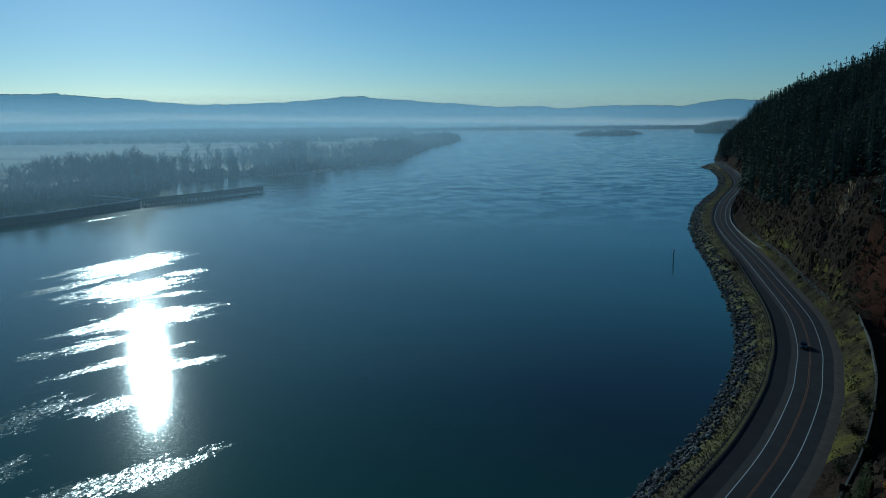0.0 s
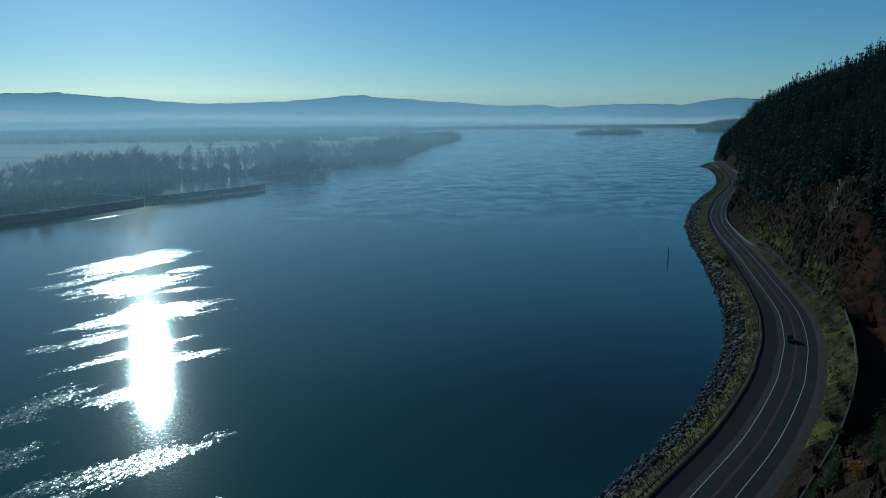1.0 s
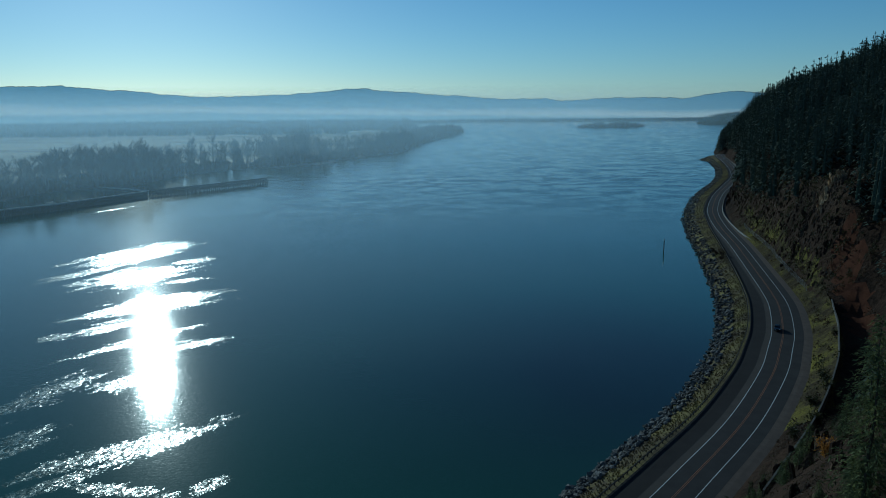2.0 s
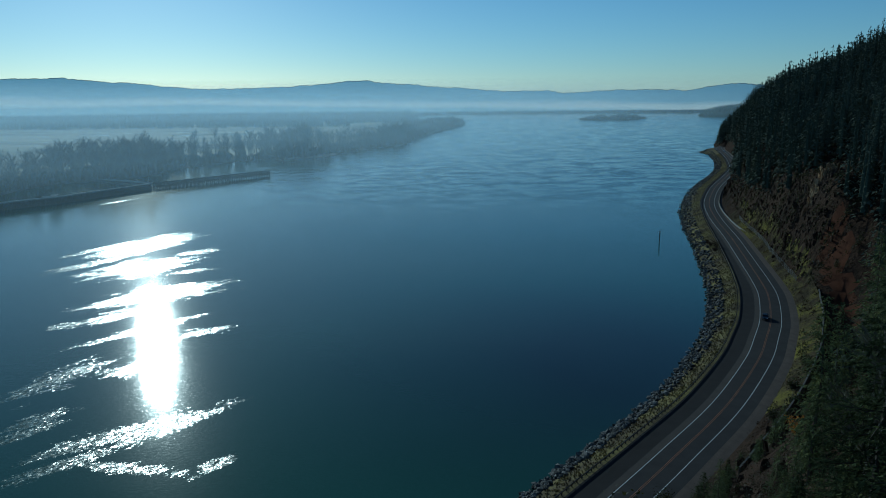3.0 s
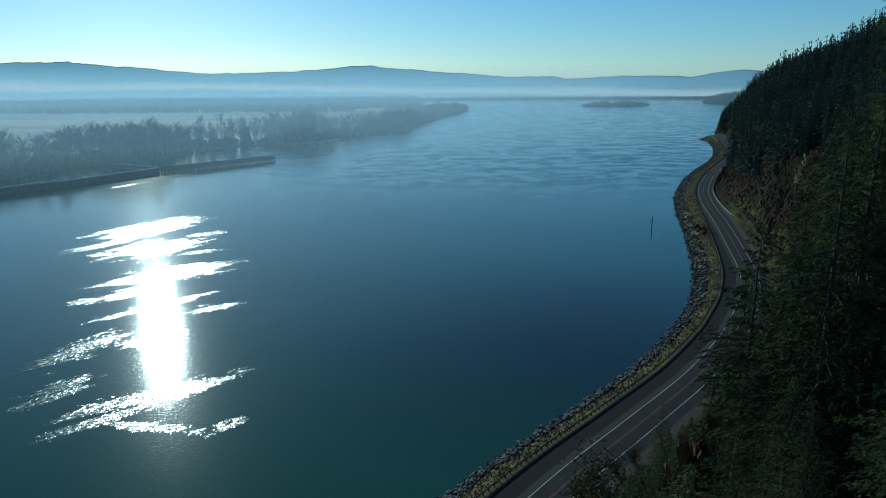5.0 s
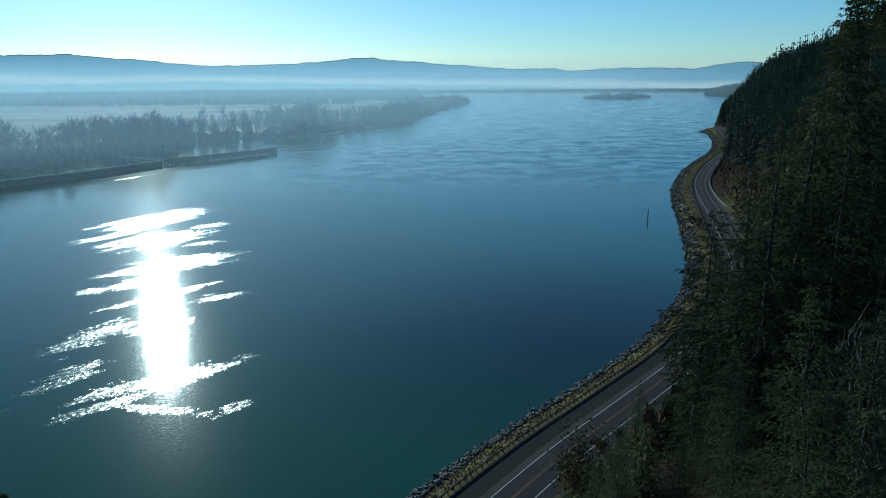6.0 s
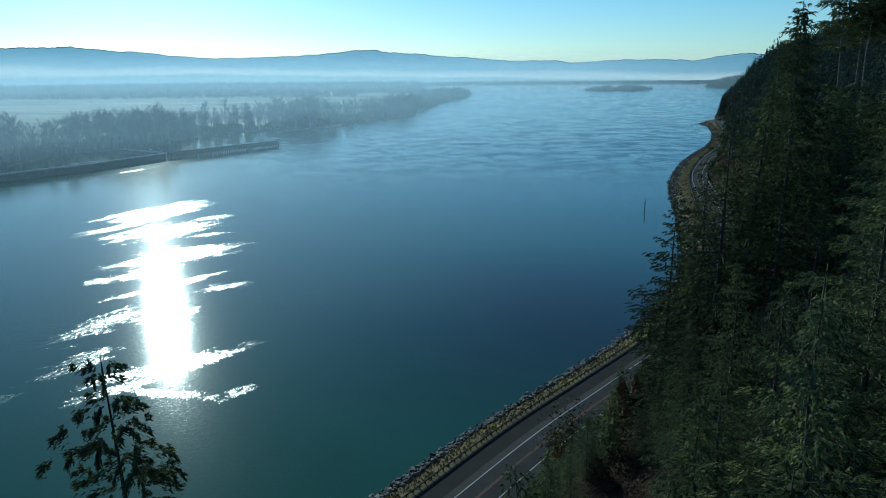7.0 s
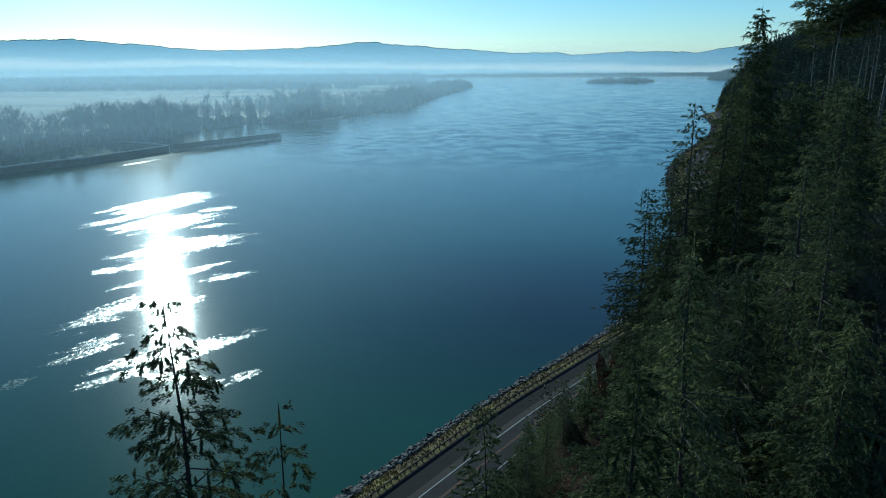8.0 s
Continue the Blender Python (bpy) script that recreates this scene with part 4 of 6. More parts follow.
def bushes(name, spots, mat, seed, label, leaf=0.28, count=36):
    """Low thicket in one mesh: clumps of small leaves."""
    r = np.random.RandomState(seed)
    V, F, n = [], [], 0
    for x, y, z, h in spots:
        close = y < 125 and h > 1.0
        m = int(count * 1.7) if close else count
        a, q = r.rand(m) * 6.28, r.rand(m)
        rad = h * 0.55 * np.sqrt(r.rand(m)) * np.sqrt(1 - 0.75 * q)
        c = np.stack([x + rad * np.cos(a), y + rad * np.sin(a), z + h * q], 1)
        u = r.normal(size=(m, 3))
        u /= np.linalg.norm(u, axis=1)[:, None]
        w = np.cross(u, r.normal(size=(m, 3)))
        w /= np.linalg.norm(w, axis=1)[:, None] + 1e-6
        s = leaf * (0.6 + 0.8 * r.rand(m))[:, None] * (0.5 + 0.18 * min(h, 3.5)) * (0.5 if close else 1.0)
        V.append(np.stack([c - u * s, c + w * s * 0.5, c + u * s, c - w * s * 0.5], 1).reshape(-1, 3))
        F.append(np.arange(m)[:, None] * 4 + np.array([[0, 1, 2, 3]]) + n)
        n += 4 * m
    put(name, mesh_of(name, np.concatenate(V), np.concatenate(F), mat), label=label, category="undergrowth", kind="stuff")


M["shrub"] = material("evergreen_shrub_leaves", [(0.3, (0.022, 0.025, 0.011)), (0.5, (0.044, 0.045, 0.017)), (0.7, (0.088, 0.078, 0.026))], 0.3, 2.0, 0.7, 0.0, 0.05, 0.4, True, translucent=0.3)
M["dry_shrub"] = material("dry_brown_shrub", [(0.3, (0.040, 0.027, 0.019)), (0.6, (0.085, 0.056, 0.034)), (0.75, (0.15, 0.105, 0.055))], 0.2, 2.0, 0.9, 0.0, 0.05, 0.4, True, translucent=0.2)
M["yellow"] = material("yellow_brown_leaves", [(0.3, (0.10, 0.065, 0.02)), (0.7, (0.26, 0.19, 0.05))], 0.5, 3.0, 0.8, 0.0, 0.05, 0.3, True, translucent=0.35)
M["autumn"] = material("orange_autumn_leaves", [(0.3, (0.26, 0.10, 0.02)), (0.7, (0.48, 0.24, 0.04))], 0.5, 3.0, 0.8, 0.0, 0.05, 0.3, True, translucent=0.35)

sx, sd = [], []
for k in range(1700):
    s = s_of_y(-20) + (s_of_y(1000) - s_of_y(-20)) * rng.rand() ** 1.5
    d = 9.5 + 34 * rng.rand() ** 1.2
    sx.append(s)
    sd.append(d)
pts = along(np.array(sx), np.array(sd))
pz, pd, pi = hill_z(pts[:, 0], pts[:, 1])
green, brown = [], []
for (x, y), z, d in zip(pts, pz, pd):
    if d < 9.2 or math.hypot(x - 175, y - 277) < 10 or (15.0 < d < 24 and 118 < y < 225):
        continue
    if -80 < y < 48 and abs(x - 4) < 14 and z > 30:
        continue
    (green if value_noise(np.array([x]), np.array([y]), 14, 21)[0] + 0.25 * rng.normal() > (0.16 if y > 235 else 0.0) else brown).append((x, y, z - 0.2, rng.uniform(0.8, 2.4) * (1 + 0.02 * d)))
for k in range(1150):
    x, y = rng.uniform(4, 46), rng.uniform(-15, 82)
    z, d, i = hill_z([x], [y])
    if d[0] > 10.5:
        (green if rng.rand() < 0.6 else brown).append((x, y, float(z[0]) - 0.2, rng.uniform(0.7, 2.4)))
for k in range(900):
    q = along(rng.uniform(s_of_y(235), s_of_y(480)), 13 + 20 * rng.rand())
    if math.hypot(q[0] - 175, q[1] - 277) > 10:
        green.append((q[0], q[1], float(hill_z([q[0]], [q[1]])[0][0]) - 0.3, rng.uniform(1.2, 3.2)))
green += low_spots
bushes("undergrowth", green, M["shrub"], 51, "dark green shrubs and low growth on the slope")
bushes("dry_undergrowth", brown, M["dry_shrub"], 52, "dry brown winter shrubs on the slope")


def shrub_thing(x, y, h, mat, seed, label, count=420, leaf=0.22, ground=None):
    r = np.random.RandomState(seed)
    z = float(hill_z([x], [y])[0][0]) - 0.2 if ground is None else ground
    root = new("shrub")
    root.location = (x, y, z)
    tagged(root, label, "shrub", "shrubs beside the road")
    stems = Soup()
    tips = []
    for k in range(9):
        a, ln = r.rand() * 6.28, h * r.uniform(0.55, 1.0)
        e = np.array([math.cos(a) * ln * 0.42, math.sin(a) * ln * 0.42, ln])
        stems.tube([(0, 0, 0), e * [0.35, 0.35, 0.5], e], [0.05, 0.035, 0.012], 4)
        tips.append(e)
    put("stems", stems.mesh("stems", M["bark"]), root)
    V, F = [], []
    c = np.array([tips[i] * r.uniform(0.35, 1.05) for i in r.randint(0, 9, count)]) + r.normal(0, 0.13 * h, (count, 3))
    c[:, 2] = np.abs(c[:, 2])
    u = r.normal(size=(count, 3))
    u /= np.linalg.norm(u, axis=1)[:, None]
    w = np.cross(u, r.normal(size=(count, 3)))
    w /= np.linalg.norm(w, axis=1)[:, None] + 1e-6
    s = leaf * (0.6 + 0.8 * r.rand(count))[:, None]
    v = np.stack([c - u * s, c + w * s * 0.5, c + u * s, c - w * s * 0.5], 1).reshape(-1, 3)
    put("leaves", mesh_of("leaves", v, np.arange(4 * count).reshape(-1, 4), mat), root)
    return root


shrub_thing(65.2, 92.4, 3.4, M["autumn"], 61, "orange-leaved autumn shrub on the dark slope")
shrub_thing(31.2, 72.3, 13.0, M["shrub"], 59, "tall dark evergreen shrub leaning over the road's edge", 1500, 0.34)
shrub_thing(30.0, 70.6, 8.0, M["yellow"], 60, "yellow-brown winter shrub at the road's edge", 900, 0.26)
shrub_thing(35.5, 91.5, 4.6, M["shrub"], 62, "dark green shrub at the road's edge")
shrub_thing(31.5, 86.5, 3.6, M["shrub"], 63, "dark green shrub at the road's edge")
shrub_thing(41, 95, 3.8, M["dry_shrub"], 64, "brown winter shrub at the road's edge")
shrub_thing(46, 99, 4.2, M["shrub"], 65, "dark green shrub at the road's edge")
for k, (yy, off, h) in enumerate(((150, 12.5, 2.6), (156, 14.5, 3.2), (163, 13.0, 3.0), (134, 13.0, 3.4), (140, 15.0, 3.0), (196, 14.0, 2.2))):
    q = along(s_of_y(yy), off)
    shrub_thing(float(q[0]), float(q[1]), h, M["shrub"], 70 + k, "dark green evergreen shrub on the grass bank")
q = along(s_of_y(323), -rail_off(s_of_y(323)) - 1.8)
shrub_thing(float(q[0]), float(q[1]), 4.0, M["dry_shrub"], 80, "tangled brown shrub beside the guardrail", ground=4.7)
for k, yy in enumerate((318, 330, 337)):
    q = along(s_of_y(yy), -rail_off(s_of_y(yy)) - 2.6 - 0.8 * k)
    shrub_thing(float(q[0]), float(q[1]), 2.2, M["dry_shrub"], 81 + k, "tangled brown shrub beside the guardrail", ground=4.0)


# ---- cliff rocks ----
def crag(r, w, h):
    """A rough five-sided block of basalt, broken at the top."""
    a = np.sort(r.rand(5) * 6.283)
    rows = []
    for q, k in ((0, 1.0), (0.45, 0.95), (0.85, 0.8), (1.0, 0.45)):
        rad = w * k * r.uniform(0.8, 1.2, 5)
        rows.append(np.stack([rad * np.cos(a), rad * np.sin(a), np.full(5, q * h) + r.normal(0, 0.06 * h, 5)], 1))
    v = np.concatenate(rows)
    f = [(i * 5 + j, i * 5 + (j + 1) % 5, (i + 1) * 5 + (j + 1) % 5, (i + 1) * 5 + j) for i in range(3) for j in range(5)] + [tuple(15 + j for j in range(5))]
    return v, f


def cliff(name, y0, y1, d0, d1, count, seed, label, size=1.0):
    r = np.random.RandomState(seed)
    s = Soup()
    ss = r.uniform(s_of_y(y0), s_of_y(y1), count)
    dd = d0 + (d1 - d0) * r.rand(count)
    p = along(ss, dd)
    z, d, i = hill_z(p[:, 0], p[:, 1])
    for (x, y), zz, n in zip(p, z, CN[i]):
        w = size * r.uniform(0.35, 1.05)
        v, f = crag(r, w, w * r.uniform(1.6, 4.0))
        lean = Matrix.Rotation(r.normal(0, 0.16), 3, "X") @ Matrix.Rotation(r.normal(0, 0.16), 3, "Y")
        v = v @ np.array(lean).T
        s.add(v + np.array([x, y, zz - 1.2 * w]), f)
    put(name, s.mesh(name, M["rock"]), label=label, category="cliff", kind="stuff")


cliff("cliff_rocks", 245, 470, 12.5, 31, 2300, 91, "broken brown basalt cliff above the road", 0.62)
cliff("cliff_rocks", 480, 900, 9, 20, 900, 92, "dark rocky cut beside the far bend", 1.3)
cliff("cliff_rocks", -5, 135, 14, 42, 420, 93, "brown rock face among the firs")


def outcrop(x, y, mat, count, size, seed, label, wide=5.0, tall=1.0):
    """One bare knob of rock: a cluster of leaning blocks."""
    r = np.random.RandomState(seed)
    s = Soup()
    for k in range(count):
        px, py = x + r.normal(0, wide), y + r.normal(0, wide * 0.6)
        w = size * r.uniform(0.5, 1.1)
        v, f = crag(r, w, tall * w * r.uniform(1.4, 3.0))
        v = v @ np.array(Matrix.Rotation(r.normal(0, 0.2), 3, "X") @ Matrix.Rotation(r.normal(0, 0.2), 3, "Y")).T
        s.add(v + np.array([px, py, float(hill_z([px], [py])[0][0]) - 0.7 * w]), f)
    put("rock_outcrop", s.mesh("rock_outcrop", mat), label=label, category="rock", kind="stuff")


M["tan_rock"] = material("tan_weathered_rock", [(0.32, (0.12, 0.080, 0.046)), (0.5, (0.34, 0.23, 0.13)), (0.68, (0.55, 0.40, 0.25))], 0.3, 2.4, 0.9, 1.0, 0.3, 0.4, True, spec=0.03)
outcrop(175.5, 279, M["tan_rock"], 90, 1.15, 95, "pale tan rock knob on the dark cliff", 2.6, 1.5)
outcrop(171, 290, M["rock"], 50, 1.0, 96, "brown rock knob on the cliff", 4.0)
M["red_rock"] = material("rusty_brown_rock", [(0.32, (0.05, 0.025, 0.014)), (0.5, (0.14, 0.068, 0.035)), (0.68, (0.28, 0.155, 0.085))], 0.3, 2.5, 0.9, 1.0, 0.3, 0.3, True, spec=0.03)
outcrop(28.2, 27.0, M["red_rock"], 34, 0.95, 97, "rusty brown rock face among the firs", 1.0, 2.6)
outcrop(69, 72, M["tan_rock"], 12, 1.1, 98, "pale rock knob among the firs", 1.5)


# ---- riprap along the water ----
def boulder(seed):
    r = np.random.RandomState(seed)
    bm = bmesh.new()
    bmesh.ops.create_icosphere(bm, subdivisions=1, radius=1.0)
    for q in bm.verts:
        q.co *= r.uniform(0.72, 1.15)
        q.co.z *= 0.72
    v = np.array([tuple(q.co) for q in bm.verts])
    bm.verts.index_update()
    f = [[q.index for q in fc.verts] for fc in bm.faces]
    bm.free()
    return v, f


BOULDERS = [boulder(500 + i) for i in range(10)]
riprap = new("riprap")
tagged(riprap, "grey basalt riprap boulders along the water's edge", "riprap", kind="structure")
shared = [mesh_of("boulder", v, f, M["stone_single"]) for v, f in BOULDERS]
rest = Soup()
r = np.random.RandomState(17)
singles = 0
for k in range(8500):
    s = s_of_y(30) + (s_of_y(1060) - s_of_y(30)) * r.rand() ** 2.1
    q = r.rand()
    off = -rail_off(s) - shore_width(s) * (0.42 + 0.68 * (1 - q ** 1.5))
    rel = (-rail_off(s) - off) / shore_width(s)
    z = float(np.interp(rel, [0.0, 0.45, 0.75, 1.15], [5.2, 3.75, 0.95, -1.4]))
    size = r.uniform(0.3, 0.65) if r.rand() < 0.72 else r.uniform(0.65, 1.15)
    x, y = along(s, off)
    if z < -0.8:
        continue
    i = r.randint(10)
    m = Matrix.LocRotScale((x, y, z + 0.2), Euler((r.normal(0, 0.4), r.normal(0, 0.4), r.rand() * 6.28)), Vector((size, size * r.uniform(0.7, 1.1), size * r.uniform(0.7, 1.1))))
    if singles < 300 and 72 < y < 112 and size > 0.38:
        singles += 1
        ob = new("boulder", shared[i])
        ob.parent = riprap
        ob.matrix_basis = m
    else:
        v, f = BOULDERS[i]
        a = np.array(m)
        rest.add(v @ a[:3, :3].T + a[:3, 3], f)
tagged(put("boulders", rest.mesh("boulders", M["stone"]), riprap), kind="stuff")


# ---- grass tufts on the verges ----
def tufts(name, count, seed, place, label, mat):
    r = np.random.RandomState(seed)
    V, F = [], []
    for k in range(count):
        x, y, z = place(r)
        h = r.uniform(0.12, 0.42)
        for b in range(3):
            a = r.rand() * 6.28
            c, s = math.cos(a), math.sin(a)
            n = len(V)
            V += [(x - 0.16 * s, y + 0.16 * c, z - 0.05), (x + 0.16 * s, y - 0.16 * c, z - 0.05), (x + 0.3 * h * c + 0.1 * s, y + 0.3 * h * s - 0.1 * c, z + h), (x + 0.35 * h * c - 0.1 * s, y + 0.35 * h * s + 0.1 * c, z + 0.9 * h)]
            F.append((n, n + 1, n + 2, n + 3))
    put(name, mesh_of(name, V, F, mat), label=label, category="grass", kind="stuff")


M["tuft"] = material("tall_verge_grass", [(0.30, (0.080, 0.062, 0.044)), (0.45, (0.135, 0.108, 0.066)), (0.55, (0.21, 0.175, 0.074)), (0.7, (0.28, 0.245, 0.088))], 0.09, 2.2, 0.9, 0.0, 0.05, 0.22, True, translucent=0.35)


def river_verge(r):
    s = s_of_y(35) + (s_of_y(900) - s_of_y(35)) * r.rand() ** 1.4
    rel = r.uniform(0.02, 0.40)
    x, y = along(s, -rail_off(s) - 0.3 - rel * shore_width(s))
    return x, y, float(np.interp(rel, [0, 0.12, 0.45, 0.75], [5.4, 5.1, 3.6, 0.7]))


def hill_verge(r):
    s = s_of_y(142) + (s_of_y(420) - s_of_y(142)) * r.rand()
    x, y = along(s, 8.8 + 7 * r.rand())
    return x, y, float(hill_z([x], [y])[0][0])


tufts("grass", 6500, 31, river_verge, "dry yellow-green grass on the river verge", M["tuft"])
M["bank_tuft"] = material("patchy_bank_tufts", [(0.36, (0.036, 0.027, 0.016)), (0.48, (0.074, 0.058, 0.028)), (0.57, (0.13, 0.112, 0.034)), (0.70, (0.20, 0.18, 0.044))], 0.07, 1.6, 0.9, 0.0, 0.05, 0.35, True, translucent=0.3)
tufts("grass_bank", 2400, 32, hill_verge, "yellow-green and brown grass on the inland road bank", M["bank_tuft"])


# ---- guardrail ----
guard = new("guardrail")
tagged(guard, "weathered steel guardrail on posts beside the river", "guardrail")
M["rail"] = material("weathered_rail_steel", [(0.3, (0.12, 0.10, 0.085)), (0.7, (0.24, 0.21, 0.19))], 0.7, 6, 0.55, 0.1, 0.003, metal=0.35)
PITCH = 1.905
n_posts = int((s_of_y(955) - s_of_y(40)) / PITCH)
post_s = Soup()
post_s.box((0, 0, 0.25), (0.16, 0.20, 1.1))
post_mesh = post_s.mesh("post", M["post_wood"])
more = Soup()
for k in range(n_posts):
    s = s_of_y(40) + k * PITCH
    x, y = along(s, -rail_off(s) - 0.12)
    t = CT[min(int(s / 2), len(CT) - 1)]
    ang = math.atan2(t[1], t[0])
    if k < 290:
        ob = new("post", post_mesh)
        ob.parent = guard
        ob.matrix_basis = Matrix.Translation((x, y, 5.42)) @ Matrix.Rotation(ang, 4, "Z")
    else:
        more.box((x, y, 5.67), (0.16, 0.20, 1.1), ang)
tagged(put("far_posts", more.mesh("far_posts", M["post_wood"]), guard), kind="stuff")
W = [(0.0, 0.62), (0.05, 0.66), (0.05, 0.74), (0.0, 0.78), (0.05, 0.82), (0.05, 0.90), (0.0, 0.94), (-0.03, 0.94), (-0.03, 0.62)]
for k in range(0, n_posts - 4, 8):
    s0 = s_of_y(40) + k * PITCH
    ss = s0 + np.linspace(0, 8 * PITCH - 0.02, 9)
    ring = [np.concatenate([along(ss, -rail_off(ss) + a), np.full((9, 1), 5.42 + z - 0.12)], 1) for a, z in W]
    v = np.stack(ring, 1).reshape(-1, 3)
    m = len(W)
    f = [(i * m + j, (i + 1) * m + j, (i + 1) * m + (j + 1) % m, i * m + (j + 1) % m) for i in range(8) for j in range(m)]
    f += [tuple(range(m)), tuple(8 * m + j for j in range(m))[::-1]]
    put("rail", mesh_of("rail", v, f, M["rail"]), guard)


# ---- concrete barrier on the inner side of the far curve ----
barrier = new("concrete_barrier")
tagged(barrier, "pale concrete barrier along the cliff side of the road", "barrier")
PROFILE_B = [(-0.30, 0), (-0.27, 0.08), (-0.13, 0.33), (-0.08, 0.82), (0.08, 0.82), (0.13, 0.33), (0.27, 0.08), (0.30, 0)]


def inner_off(s):
    y = np.interp(s, CS, CP[:, 1])
    return np.interp(y, [340, 352, 384, 433, 470], [10.8, 10.3, 8.3, 6.9, 6.5])


for k in range(int((s_of_y(870) - s_of_y(346)) / 3.8)):
    ss = s_of_y(346) + k * 3.8 + np.array([0.0, 3.76])
    ring = [np.concatenate([along(ss, inner_off(ss) + a), np.full((2, 1), 5.36 + z)], 1) for a, z in PROFILE_B]
    v = np.stack(ring, 1).reshape(-1, 3)
    m = len(PROFILE_B)
    f = [(j, m + j, m + j + 1, j + 1) for j in range(m - 1)] + [tuple(range(m)), tuple(m + j for j in range(m))[::-1]]
    put("barrier_block", mesh_of("barrier_block", v, f, M["concrete"]), barrier)

M["old_concrete"] = material("stained_old_concrete", [(0.3, (0.07, 0.064, 0.055)), (0.7, (0.16, 0.148, 0.13))], 0.4, 5, 0.9, 0.4, 0.02, 0.15)
# low retaining wall on the grass bank
wall = new("retaining_wall")
tagged(wall, "stained concrete retaining wall along the grass bank", "wall")
for k in range(int((s_of_y(232) - s_of_y(112)) / 6.0)):
    ss = s_of_y(112) + k * 6.0 + np.linspace(0, 5.95, 4)
    low = np.interp(CP[np.clip((ss / 2).astype(int), 0, len(CP) - 1), 1], [112, 150, 215, 232], [15.0, 14.9, 14.6, 15.6])
    p0, p1 = along(ss, low), along(ss, low + 0.35)
    zt = np.interp(CP[np.clip((ss / 2).astype(int), 0, len(CP) - 1), 1], [112, 150, 215, 232], [11.6, 12.1, 11.8, 11.2])
    zb = zt - 3.6
    v = np.concatenate([np.concatenate([p0, zb[:, None]], 1), np.concatenate([p0, zt[:, None]], 1), np.concatenate([p1, zt[:, None]], 1), np.concatenate([p1, zb[:, None]], 1)])
    f = [(r4 * 4 + i, ((r4 + 1) % 4) * 4 + i, ((r4 + 1) % 4) * 4 + i + 1, r4 * 4 + i + 1) for r4 in range(4) for i in range(3)] + [(0, 4, 8, 12), (15, 11, 7, 3)]
    put("wall_block", mesh_of("wall_block", v, f, M["old_concrete"]), wall)

# rockfall fence at the foot of the cliff
fence = new("rockfall_fence")
tagged(fence, "grey wire rockfall fence on steel posts below the cliff", "fence")
n_f = int((s_of_y(398) - s_of_y(252)) / 4.0)
tops = []
fp = Soup()
fp.tube([(0, 0, -0.3), (0, 0, 2.5)], [0.06, 0.06], 6)
fpm = fp.mesh("fence_post", M["steel"])
for k in range(n_f + 1):
    s = s_of_y(252) + 4.0 * k
    x, y = along(s, 11.6)
    z = float(hill_z([x], [y])[0][0])
    ob = new("fence_post", fpm)
    ob.parent = fence
    ob.matrix_basis = Matrix.Translation((x, y, z))
    tops.append((x, y, z))
for k in range(n_f):
    a, b = np.array(tops[k]), np.array(tops[k + 1])
    net = Soup()
    for q in (0.3, 0.75, 1.2, 1.65, 2.1, 2.45):
        net.tube([a + [0, 0, q], b + [0, 0, q]], [0.022, 0.022], 3)
    for q in np.linspace(0.1, 0.9, 9):
        c = a * (1 - q) + b * q
        net.tube([c + [0, 0, 0.25], c + [0, 0, 2.45]], [0.016, 0.016], 3)
    put("wire_panel", net.mesh("wire_panel", M["steel"]), fence)


